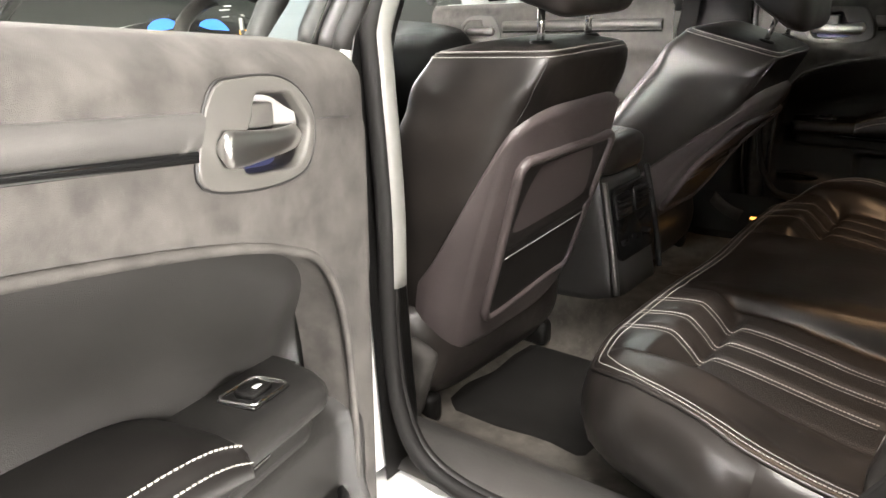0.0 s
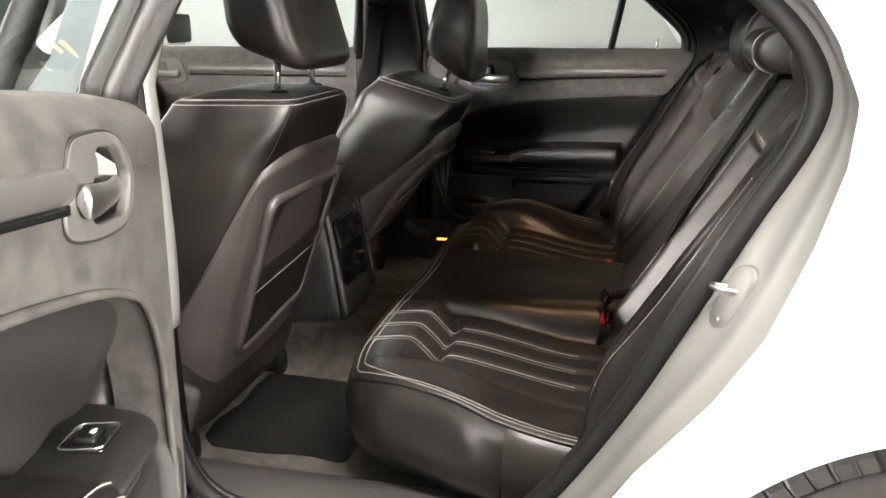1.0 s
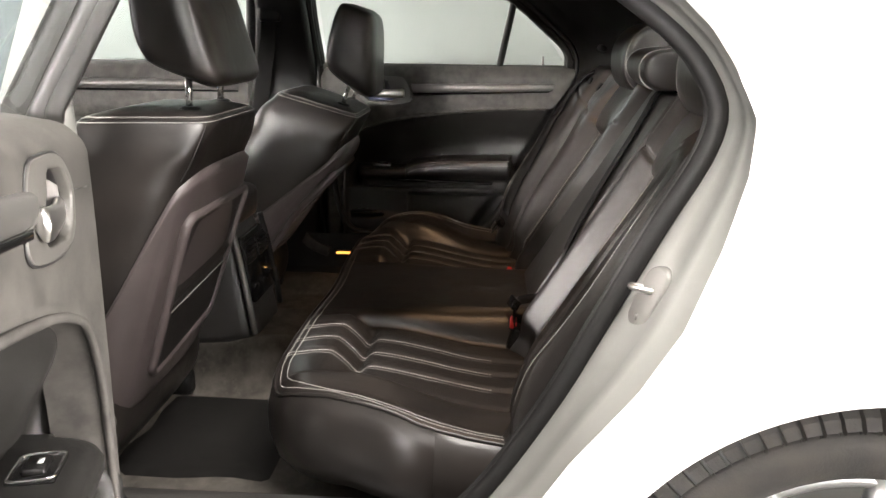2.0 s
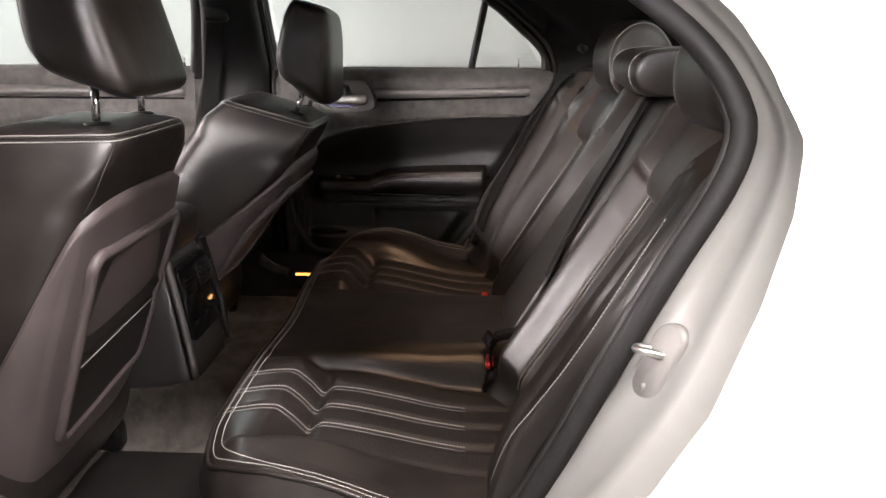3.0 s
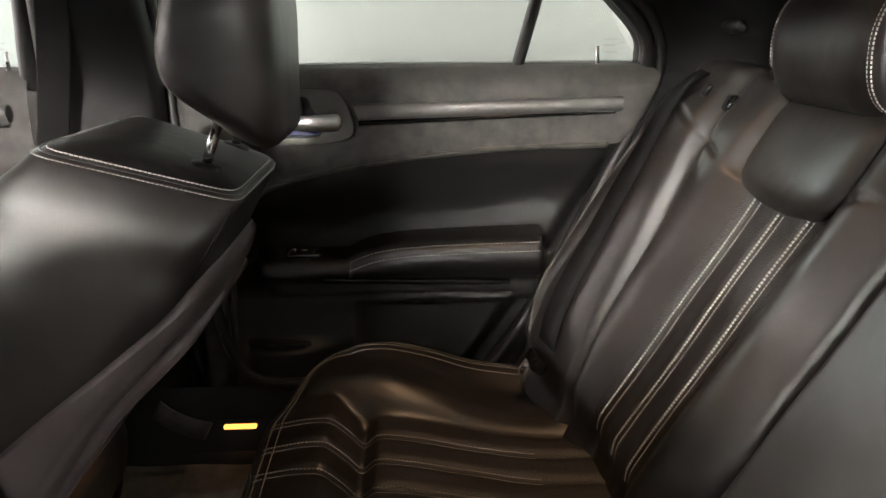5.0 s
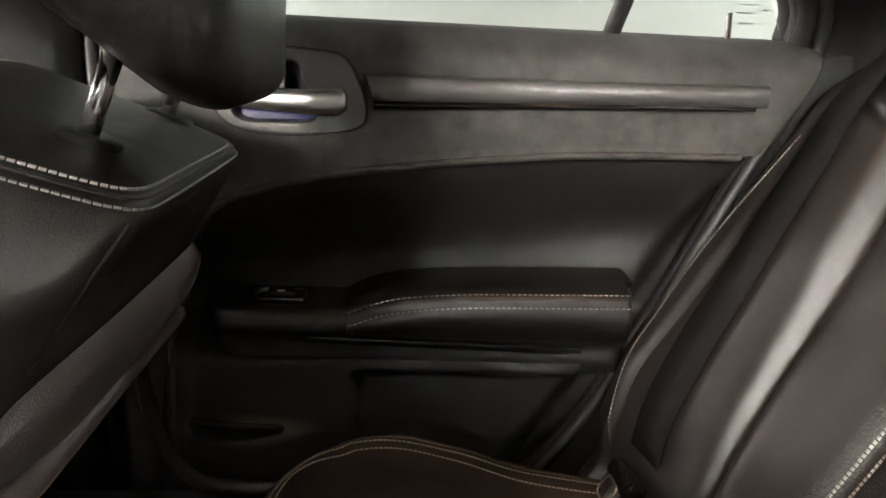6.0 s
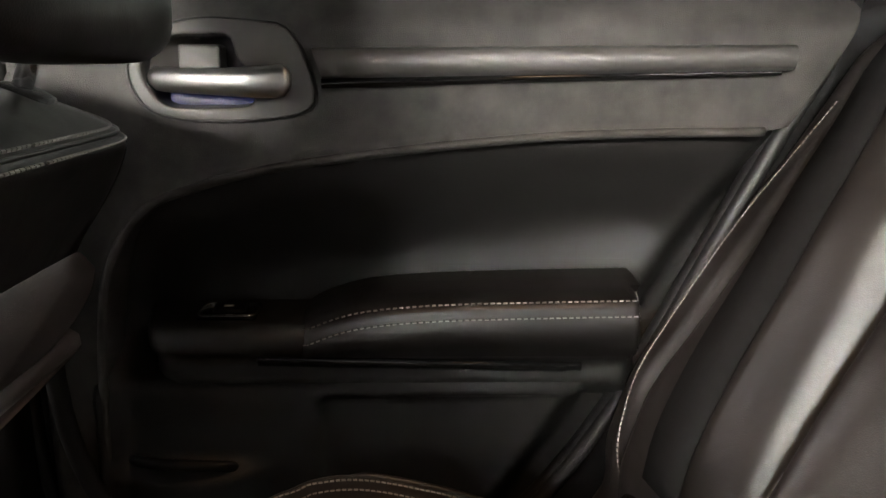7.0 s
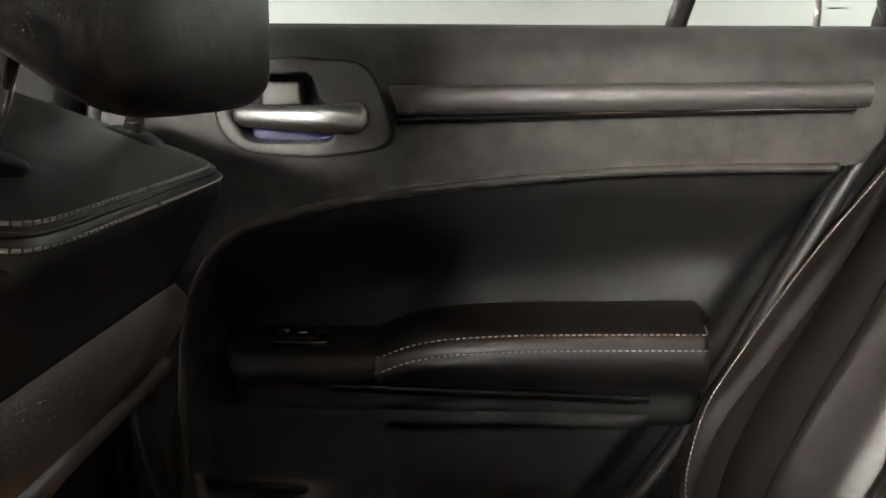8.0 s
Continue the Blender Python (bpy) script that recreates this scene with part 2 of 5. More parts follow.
def ring_body(name, levels, k=40, power=4.0):
    """A padded body from levels (z, half width at the rear, at the front, x rear, x front, y); rounded rings."""
    rows = []
    for z, ar, af, xr, xf, yc in levels:
        a = np.linspace(0, 2 * np.pi, k, endpoint=False)
        c, s = np.cos(a), np.sin(a)
        pw = power(z) if callable(power) else power
        c2 = np.sign(c) * np.abs(c) ** (2 / pw)
        s2 = np.sign(s) * np.abs(s) ** (2 / pw)
        half = (ar + af) / 2 + (ar - af) / 2 * c2
        rows.append(np.stack([(xr + xf) / 2 + (xr - xf) / 2 * c2, yc + half * s2, np.full(k, z)], axis=1))
    rows = np.array(rows)
    me = sheet(name, rows, False, True)
    bm = bmesh.new()
    bm.from_mesh(me)
    bmesh.ops.holes_fill(bm, edges=[e for e in bm.edges if e.is_boundary])
    bm.to_mesh(me)
    bm.free()
    return me, rows


def stitches(name, lines, mat, parent, step=0.0058, length=0.0043, width=0.0013, lift=0.0006):
    """Rows of short thread stitches along polylines: (points, normals)."""
    verts, faces = [], []
    for pts, nrm in lines:
        p = np.array(pts, float)
        q = np.array(nrm, float)
        q = np.tile(q, (len(p), 1)) if q.ndim == 1 else q
        s = np.r_[0, np.cumsum(np.linalg.norm(np.diff(p, axis=0), axis=1))]
        for a in np.arange(0.002, s[-1] - length, step):
            e = [np.array([np.interp(w, s, p[:, k]) for k in range(3)]) for w in (a, a + length)]
            nn = np.array([np.interp(a, s, q[:, k]) for k in range(3)])
            nn /= np.linalg.norm(nn)
            t = (e[1] - e[0]) / (np.linalg.norm(e[1] - e[0]) + 1e-9)
            side = np.cross(t, nn) * width / 2
            base = len(verts)
            for pt in e:
                verts += [tuple(pt + side - nn * 0.001), tuple(pt + side * 0.6 + nn * lift), tuple(pt - side * 0.6 + nn * lift), tuple(pt - side - nn * 0.001)]
            for f in ((0, 1, 5, 4), (1, 2, 6, 5), (2, 3, 7, 6), (0, 3, 2, 1), (4, 5, 6, 7)):
                faces.append(tuple(base + i for i in f))
    me = bpy.data.meshes.new(name)
    me.from_pydata(verts, [], faces)
    me.update()
    return tagged(part(name, me, mat, parent, "pale contrast stitching", smooth=False), kind="stuff")


# ---- the garage ----
ROOM = (-5.0, 4.5, -5.0, 5.2, 3.3)


def slab(name, lo, hi, mat, label, category):
    c = [(a + b) / 2 for a, b in zip(lo, hi)]
    bm = rbox([b - a for a, b in zip(lo, hi)], c, 0)
    ob = part(name, bm, mat, None, smooth=False)
    return tagged(ob, label, category, kind="structure")


x0, x1, y0, y1, h = ROOM
slab("floor", (x0 - 0.2, y0 - 0.2, -0.2), (x1 + 0.2, y1 + 0.2, 0), FLOORM, "grey sealed concrete garage floor", "floor")
slab("ceiling", (x0 - 0.2, y0 - 0.2, h), (x1 + 0.2, y1 + 0.2, h + 0.2), DARKWALL, "unseen ceiling, dark to limit bounced light", "ceiling")
slab("wall_north", (x0 - 0.2, y1, 0), (x1 + 0.2, y1 + 0.2, h), WALL, "plain white painted wall behind the car", "wall")
slab("wall_south", (x0 - 0.2, y0 - 0.2, 0), (x1 + 0.2, y0, h), DARKWALL, "unseen wall, dark to limit bounced light", "wall")
slab("wall_west", (x0 - 0.2, y0, 0), (x0, y1, h), DARKWALL, "unseen wall, dark to limit bounced light", "wall")
slab("wall_east", (x1, y0, 0), (x1 + 0.2, y1, h), CREAM, "plain cream painted garage wall", "wall")

# roller shutter of narrow curved slats over the east wall
shutter = thing("roller_shutter", "closed cream roller shutter with narrow slats", "roller shutter", (x1, 1.6, 0))
rows = [[(x1 - 0.004 - 0.016 * math.sin(math.pi * v), y, v * 0.074) for v in (0, 0.12, 0.3, 0.5, 0.7, 0.88, 1)] for y in (-0.9, 4.3)]
slat_mesh = sheet("slat", rows)
slat_mesh.materials.append(CREAM)
for i in range(40):
    slat = new("slat", slat_mesh)
    slat.parent = shutter
    slat.matrix_parent_inverse = Matrix.Translation(shutter.location).inverted()
    slat.location = (0, 0, 0.04 + 0.078 * i)
for y in (-0.93, 4.33):
    part("side_rail", rbox((0.05, 0.07, 3.2), (x1 - 0.025, y, 1.6), 0.006), STEEL, shutter, "steel shutter guide rail")

for (lx, ly), power in zip(LAMP_PLACES, LAMP_POWER):
    lamp = thing("ceiling_light", "long white fluorescent batten on the ceiling", "ceiling light", (lx, ly, h - 0.06), "ceiling battens")
    part("housing", rbox((1.8, 0.22, 0.05), (lx, ly, h - 0.03), 0.01), PAINT, lamp)
    for o in (-0.06, 0.06):
        part("tube", tube("tube", [(lx - 0.85, ly + o, h - 0.075), (lx + 0.85, ly + o, h - 0.075)], 0.016), LAMPW, lamp, "glowing white tube")
    light = bpy.data.lights.new("batten_light", "AREA")
    light.shape, light.size, light.size_y, light.energy, light.color = "RECTANGLE", 1.8, 0.22, power, (1.0, 0.945, 0.885) if ly < 0 else (0.93, 1.0, 0.95)
    lo = new("batten_light", light)
    lo.location = (lx, ly, h - 0.10)

# added fill lights, out of view, aimed to brighten the cabin and near door
for px, py, pz, turn, power, wide, tall, cone in WALL_FILLS:
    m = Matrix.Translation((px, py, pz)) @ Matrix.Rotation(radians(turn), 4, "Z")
    lamp = thing("wall_fill_light", "unseen fill light added on the garage wall", "wall light", (px, py, pz), "wall lights")
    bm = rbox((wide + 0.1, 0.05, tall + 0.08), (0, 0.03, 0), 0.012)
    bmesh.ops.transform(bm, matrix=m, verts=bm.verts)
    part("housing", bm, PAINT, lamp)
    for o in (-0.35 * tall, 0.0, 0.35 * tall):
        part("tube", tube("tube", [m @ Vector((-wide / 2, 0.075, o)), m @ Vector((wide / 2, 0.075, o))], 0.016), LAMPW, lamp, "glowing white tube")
    light = bpy.data.lights.new("wall_fill_glow", "AREA")
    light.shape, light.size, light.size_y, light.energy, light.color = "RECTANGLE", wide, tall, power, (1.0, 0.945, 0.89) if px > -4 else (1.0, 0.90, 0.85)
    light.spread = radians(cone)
    lo = new("wall_fill_glow", light)
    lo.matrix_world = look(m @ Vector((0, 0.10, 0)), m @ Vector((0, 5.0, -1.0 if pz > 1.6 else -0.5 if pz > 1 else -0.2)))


# ---- car shell ----
car = thing("car", "white four-door saloon with an open rear door", "car", (0, 0, 0))


def lean(z):
    """How far a side surface tips inwards above the beltline."""
    return np.where(np.asarray(z) > 1.03, (np.asarray(z) - 1.03) * 0.55, 0.0)


def skin_y(x, z):
    """Outer body side, near side positive outwards."""
    z = np.asarray(z, float)
    x = np.asarray(x, float)
    y = 0.945 - 0.55 * np.clip(0.62 - z, 0, 1) ** 2 - 0.09 * np.clip(z - 0.80, 0, 1) - 0.55 * np.clip(z - 1.03, 0, 1)
    y = y - 0.02 * np.clip(x - 0.9, 0, 1) ** 2
    d = np.hypot(x - WHEEL[0], z - WHEEL[1])
    y = y + 0.028 * np.exp(-(((d - 0.40) / 0.045) ** 2)) - 0.008 * np.exp(-(((d - 0.447) / 0.009) ** 2))
    # hollow under the haunch line, running down and back from the door's upper corner
    zs = np.interp(x, SHOULDER[0], SHOULDER[1])
    fade = np.clip((x - 0.17) / 0.04, 0, 1) * np.clip((0.62 - x) / 0.2, 0, 1)
    return y - 0.018 * fade * np.exp(-(((z - zs) / 0.022) ** 2))


WHEEL = (0.452, 0.352)
SHOULDER = ([0.15, 0.19, 0.24, 0.28, 0.326, 0.36, 0.42, 0.60], [1.20, 1.147, 1.090, 1.056, 1.008, 0.965, 0.90, 0.80])
SEAL_LINE = [(-0.20, 0.372), (-0.10, 0.41), (-0.026, 0.48), (0.064, 0.621), (0.132, 0.758), (0.194, 0.884), (0.241, 0.973), (0.254, 1.029), (0.240, 1.075), (0.206, 1.12), (0.142, 1.172), (0.03, 1.255), (-0.12, 1.325), (-0.30, 1.365), (-0.48, 1.375), (-0.575, 1.355), (-0.60, 1.28), (-0.598, 1.05), (-0.592, 0.80), (-0.602, 0.60), (-0.592, 0.48), (-0.555, 0.405), (-0.48, 0.375), (-0.35, 0.37)]
OUTER_LINE = [(-0.16, 0.30), (-0.05, 0.40), (0.033, 0.541), (0.080, 0.618), (0.156, 0.716), (0.200, 0.79), (0.237, 0.89), (0.258, 0.97), (0.262, 1.03), (0.250, 1.085), (0.222, 1.13), (0.160, 1.195), (0.05, 1.285)]


def on_arch(deg, r=0.366):
    return (WHEEL[0] + r * math.cos(radians(deg)), WHEEL[1] + r * math.sin(radians(deg)))


def near_side(sign):
    """Quarter panel with the C-pillar outside, from the door's edge to the tail and the wheel arch."""
    ends = [(-0.02, 0.24), (0.075, 0.30), on_arch(163), on_arch(150), on_arch(133), on_arch(115), on_arch(88), on_arch(55), (1.33, 0.70), (1.34, 0.95), (1.20, 1.06), (0.75, 1.17), (0.35, 1.35)]
    seg = 8
    A, B = [], []
    for i in range(len(ends) - 1):
        for t in np.linspace(0, 1, seg, endpoint=False):
            A.append(np.array(OUTER_LINE[i]) * (1 - t) + np.array(OUTER_LINE[i + 1]) * t)
            B.append(np.array(ends[i]) * (1 - t) + np.array(ends[i + 1]) * t)
    A, B = np.array(A + [OUTER_LINE[len(ends) - 1]]), np.array(B + [ends[-1]])
    A = spline(A, len(A))
    for i in range(len(B)):
        d = B[i] - WHEEL
        if np.linalg.norm(d) < 0.45:
            B[i] = WHEEL + d / np.linalg.norm(d) * 0.366
    v = np.r_[0, 0.006, np.linspace(0.02, 0.97, 40), 0.985, 1.0]
    P = []
    for w in v:
        xz = A * (1 - w) + B * w
        P.append(np.stack([xz[:, 0], -sign * skin_y(xz[:, 0], xz[:, 1]), xz[:, 1]], axis=1))
    P = np.array(P)
    P[0, :, 1] += sign * 0.008
    P[-1, :, 1] += sign * 0.03
    tail = []
    for i, d in enumerate(np.linspace(55, -8, 14)):
        a, b = np.array(on_arch(d)), np.array((1.33, 0.70 - 0.35 * i / 13))
        row = [a * (1 - w) + b * w for w in np.linspace(0, 1, 16)]
        tail.append([(x, -sign * float(skin_y(x, z)), z) for x, z in row])
    return join_meshes("quarter_panel", [sheet("a", P), sheet("b", tail)])


part("quarter_panel", near_side(1), PAINT, car, "glossy white rear wing")
part("quarter_panel", near_side(-1), PAINT, car, "glossy white rear wing")


def seal_y(xz, sign, base=0.80):
    return -sign * (base - lean(xz[:, 1]))


def jamb(sign):
    """The painted door shut face between the outer edge and the rubber seal."""
    A = spline(OUTER_LINE, 80)
    S = spline(SEAL_LINE[:12], 80)
    P = []
    for w, push in ((0, 0.0), (0.05, 0.004), (0.3, 0.004), (0.45, 0.006), (0.5, 0.011), (0.75, 0.012), (0.9, 0.010), (1.0, 0.012)):
        xz = A * (1 - w) + S * w
        yo = skin_y(A[:, 0], A[:, 1]) - 0.008
        ys = 0.795 - lean(S[:, 1])
        y = yo * (1 - w) + ys * w
        P.append(np.stack([xz[:, 0] + push, -sign * y, xz[:, 1]], axis=1))
    return sheet("door_shut", np.array(P))


part("door_shut", jamb(1), JAMB, car, "white door shut face, greyed for its shade")
part("door_shut", jamb(-1), JAMB, car, "white door shut face, greyed for its shade")
flap = spline([(-0.545, 0.712, 0.725), (-0.540, 0.704, 0.690), (-0.537, 0.70, 0.645), (-0.529, 0.70, 0.588), (-0.509, 0.70, 0.526), (-0.480, 0.70, 0.489), (-0.44, 0.70, 0.478), (-0.36, 0.70, 0.474), (-0.28, 0.70, 0.472)], 50)
part("sill_seal", tube("sill_seal", flap, 0.0095, 10), SEAL, car, "grey rubber sill seal")
cover = [[(x, y, z) for y, z in ((0.702, 0.470), (0.69, 0.44), (0.66, 0.37), (0.655, 0.30))] for x in np.linspace(-0.80, -0.05, 26)]
part("sill_trim", sheet("sill_trim", cover), TRIM_LOW, car, "black inner sill trim")
for sg in (1, -1):
    S = spline(SEAL_LINE, 160, closed=True)
    loop = np.stack([S[:, 0], seal_y(S, sg, 0.800), S[:, 1]], axis=1)
    part("door_seal", tube("door_seal", loop, 0.013, 12, closed=True), SEAL, car, "soft grey rubber door seal")
    inner = np.stack([S[:, 0] - 0.004, seal_y(S, sg, 0.782), S[:, 1]], axis=1)
    part("seal_lip", tube("seal_lip", inner, 0.009, 8, closed=True), RUBBER, car, "black rubber lip")

# paler tube laid over the near pillar seal to show it lit
strip = np.array([p for p in spline(SEAL_LINE, 160, closed=True) if p[0] < -0.575 and 0.66 < p[1] < 1.35])
strip = strip[np.argsort(strip[:, 1])]
part("lit_pillar_strip", tube("lit_pillar_strip", np.stack([strip[:, 0] + 0.002, seal_y(strip, 1, 0.785), strip[:, 1]], axis=1), 0.020, 12, flat=0.8), JAMB, car, "pale overlay for the lit part of the pillar seal")

# striker on the shut face
striker = part("striker", plate(rounded(0.042, 0.080, 0.019), lambda a, b, hh: (0.182 + hh + 0.38 * b + 0.37 * a, -0.840 - a, 0.800 + b), (0.004, -0.006)), STRIKER, car, "bare steel door striker")
part("loop", tube("loop", spline([(0.186, -0.845, 0.808), (0.163, -0.840, 0.811), (0.157, -0.832, 0.811), (0.163, -0.824, 0.810), (0.186, -0.824, 0.806)], 20), 0.0038), SATIN, striker)
for bx, bz in ((0.170, 0.772), (0.196, 0.830)):
    part("bolt", tube("bolt", [(bx, -0.838, bz), (bx - 0.006, -0.838, bz)], 0.0055, 8), STRIKER, striker)

# rocker, sill plate, carpets
Sx = np.linspace(-2.2, 0.02, 40)
prof = [(-0.965, 0.20), (-0.955, 0.28), (-0.925, 0.325), (-0.86, 0.345), (-0.80, 0.358), (-0.765, 0.362)]
part("rocker", sheet("rocker", [[(x, y, z) for y, z in prof] for x in Sx]), PAINT, car, "white painted door sill")
part("rocker", sheet("rocker", [[(x, -y, z) for y, z in prof] for x in Sx]), PAINT, car, "white painted door sill")
prof = [(-0.80, 0.366), (-0.79, 0.376), (-0.70, 0.376), (-0.662, 0.368), (-0.645, 0.335), (-0.64, 0.29)]
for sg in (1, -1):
    # near plate satin grey, far plate black
    part("scuff_plate", sheet("scuff_plate", [[(x, sg * y, z) for y, z in prof] for x in np.linspace(-2.0, -0.02, 40)]), SILVER_TRIM if sg > 0 else TRIM_LOW, car, "plastic sill plate")
fy = np.linspace(-0.66, 0.66, 80)
fx = np.linspace(-2.1, 0.0, 60)
bump = lambda x, y: 0.295 + 0.125 * smooth01((0.17 - abs(y)) / 0.07) + 0.05 * smooth01((abs(y) - 0.55) / 0.1) + 0.03 * smooth01((-0.70 - x) / 0.1) * smooth01((abs(y) - 0.15) / 0.05)
part("floor_carpet", sheet("floor_carpet", [[(x, y, float(bump(x, y)) + 0.004 * noise.noise((x * 9, y * 9, 0))) for y in fy] for x in fx]), CARPET, car, "dark grey loop-pile carpet")

# roof, headliner, glass, parcel shelf
rx = np.linspace(-1.45, 0.23, 30)


def roof_z(x, y, top):
    return top - 0.10 * abs(y / 0.62) ** 3 * 1.0 - 0.06 * ((x + 0.35) / 0.9) ** 2


part("roof", sheet("roof", [[(x, y, roof_z(x, y, 1.49)) for y in np.linspace(-0.66, 0.66, 24)] for x in rx]), PAINT, car, "white painted roof")
part("headliner", sheet("headliner", [[(x, y, roof_z(x, y, 1.44)) for y in np.linspace(-0.66, 0.66, 24)] for x in rx]), HEADLINER, car, "dark cloth headliner")
shelf = [[(x, y, 0.978 + 0.02 * abs(y)) for y in np.linspace(-0.72, 0.72, 12)] for x in np.linspace(0.36, 1.0, 10)]
part("parcel_shelf", sheet("parcel_shelf", shelf), TRIM_LOW, car, "black cloth-covered parcel shelf")


def pane(name, corners, thick, parent, label):
    """A flat glass pane from four corners."""
    c = [Vector(p) for p in corners]
    nrm = (c[1] - c[0]).cross(c[3] - c[0]).normalized() * thick
    bm = bmesh.new()
    lo = [bm.verts.new(p) for p in c]
    hi = [bm.verts.new(p + nrm) for p in c]
    k = len(c)
    bm.faces.new(lo[::-1])
    bm.faces.new(hi)
    for i in range(k):
        bm.faces.new((lo[i], lo[(i + 1) % k], hi[(i + 1) % k], hi[i]))
    bmesh.ops.recalc_face_normals(bm, faces=bm.faces)
    ob = part(name, bm, GLASS, parent, label, smooth=False)
    ob.visible_shadow = False
    return ob


rear_pane = pane("rear_glass", [(0.22, -0.50, 1.385), (0.22, 0.50, 1.385), (0.98, 0.57, 0.995), (0.98, -0.57, 0.995)], 0.004, car, "clear rear window glass")
rear_pane.visible_shadow = True
pane("windscreen", [(-1.46, -0.58, 1.38), (-1.46, 0.58, 1.38), (-2.05, 0.68, 1.02), (-2.05, -0.68, 1.02)], 0.004, car, "clear windscreen")


def pillar(name, pts, width, depth, mat, label, out):
    """A trim pillar along points; width along x, depth towards the outside."""
    rows = []
    for (x, y, z), w in zip(pts, width):
        o = out * depth
        prof = [(-w / 2, 0.8 * o), (-w / 2, 0.15 * o), (-w / 2 + 0.015, 0), (0, -0.008 * out), (w / 2 - 0.015, 0), (w / 2, 0.15 * o), (w / 2, 0.8 * o)]
        rows.append([(x + a, y + b, z) for a, b in prof])
    return part(name, sheet(name, rows), mat, car, label)


for sg in (1, -1):
    pz = np.linspace(0.36, 1.40, 26)
    wide = lambda z: float(np.interp(z, [0.36, 0.80, 1.18, 1.40], [0.26, 0.245, 0.155, 0.13]))
    slim = 0.62 if sg > 0 else 1.0
    pts = [(-0.605 - slim * wide(z) / 2, -sg * (0.735 - 0.55 * max(0, z - 1.0) - 0.02 * max(0, 0.7 - z)), z) for z in pz]
    pillar("b_pillar_trim", pts, [slim * wide(z) for z in pz], 0.12, TRIM_LOW, "black plastic centre pillar trim", -sg)
    # outer pillar face; glass tint and dimness put into its grey-blue colour
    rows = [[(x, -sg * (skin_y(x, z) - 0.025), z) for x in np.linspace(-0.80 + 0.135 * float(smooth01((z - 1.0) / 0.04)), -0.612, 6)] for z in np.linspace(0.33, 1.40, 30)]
    part("b_pillar_outer", sheet("b_pillar_outer", rows), PILLAR, car, "white centre pillar, dimmed and glass-tinted in its colour")
    rows = [[(-0.612, -sg * y, z) for y in (float(skin_y(-0.61, z)) - 0.025, 0.835 - float(lean(z)), 0.80 - float(lean(z)))] for z in np.linspace(0.38, 1.38, 30)]
    part("b_pillar_shut", sheet("b_pillar_shut", rows), PAINT, car, "painted centre pillar shut face")
    # quarter trim inside the C-pillar
    A = spline(SEAL_LINE[4:13], 40)
    B = spline([(0.30, 0.76), (0.45, 0.88), (0.62, 0.95), (0.78, 0.985), (0.92, 1.00), (0.78, 1.066), (0.645, 1.132), (0.45, 1.235), (0.22, 1.365)], 40)
    rows = []
    for w in np.linspace(0, 1, 18):
        xz = A * (1 - w) + B * w
        ya = 0.785 - 0.50 * np.clip(A[:, 1] - 1.03, 0, 1) - 0.06 * float(smooth01(w * 5))
        yb = 0.50 + 0.07 * np.clip((1.365 - B[:, 1]) / 0.365, 0, 1) + 0.10 * np.clip((1.0 - B[:, 1]) / 0.25, 0, 1)
        q = float(smooth01(w)) ** 0.8
        rows.append(np.stack([xz[:, 0], -sg * (ya * (1 - q) + yb * q), xz[:, 1]], axis=1))
    part("c_pillar_trim", sheet("c_pillar_trim", rows), HEADLINER, car, "dark quarter pillar trim")
    # roof rail trim closes the gap between the seal and the headliner
    S = spline(SEAL_LINE[9:17], 40)
    rows = [np.stack([S[:, 0], -sg * (0.785 - lean(S[:, 1])), S[:, 1]], axis=1), np.stack([S[:, 0], -sg * (0.72 - lean(S[:, 1])), S[:, 1] + 0.02], axis=1), np.stack([S[:, 0], np.full(40, -sg * 0.50), 0 * S[:, 1] + 1.42], axis=1)]
    part("roof_rail_trim", sheet("roof_rail_trim", rows), HEADLINER, car, "dark cloth roof rail trim")
    rail = spline([(1.0, 0.67, 0.955), (0.62, 0.64, 1.135), (0.25, 0.64, 1.345)], 20)
    part("rear_glass_surround", tube("rear_glass_surround", rail * [1, -sg, 1], 0.045, 10), RUBBER, car, "black rear glass surround")
    rail = spline([(0.25, 0.64, 1.345), (-0.1, 0.655, 1.425), (-0.6, 0.66, 1.43), (-1.1, 0.655, 1.41), (-1.45, 0.64, 1.375), (-2.05, 0.76, 1.04)], 50)
    part("roof_rail", tube("roof_rail", rail * [1, -sg, 1], 0.04, 10), PAINT, car, "white roof rail")

for sg in (1, -1):
    part("glass_border", tube("glass_border", [(0.20, sg * 0.50, 1.383), (0.60, sg * 0.537, 1.182), (0.99, sg * 0.572, 0.985)], 0.04, 8, flat=0.5), RUBBER, car, "black rear window border")

# wheel
wheel = part("wheel", rbox((0.10, 0.06, 0.10), (WHEEL[0], -0.80, WHEEL[1]), 0.02), RIM, car, "alloy wheel")


def revolve(profile, n=96):
    return [[(WHEEL[0] + r * math.cos(a), y, WHEEL[1] + r * math.sin(a)) for r, y in profile] for a in np.linspace(0, 2 * math.pi, n, endpoint=False)]


part("tyre", sheet("tyre", revolve([(0.236, -0.71), (0.30, -0.695), (0.335, -0.70), (0.347, -0.72), (0.349, -0.80), (0.347, -0.868), (0.338, -0.895), (0.322, -0.908), (0.305, -0.913)]), True), RUBBER, wheel, "black tyre carcass")
part("sidewall", sheet("sidewall", revolve([(0.309, -0.911), (0.307, -0.918), (0.290, -0.924), (0.265, -0.922), (0.245, -0.912), (0.236, -0.895)]), True), TYRE, wheel, "dusty grey tyre sidewall")
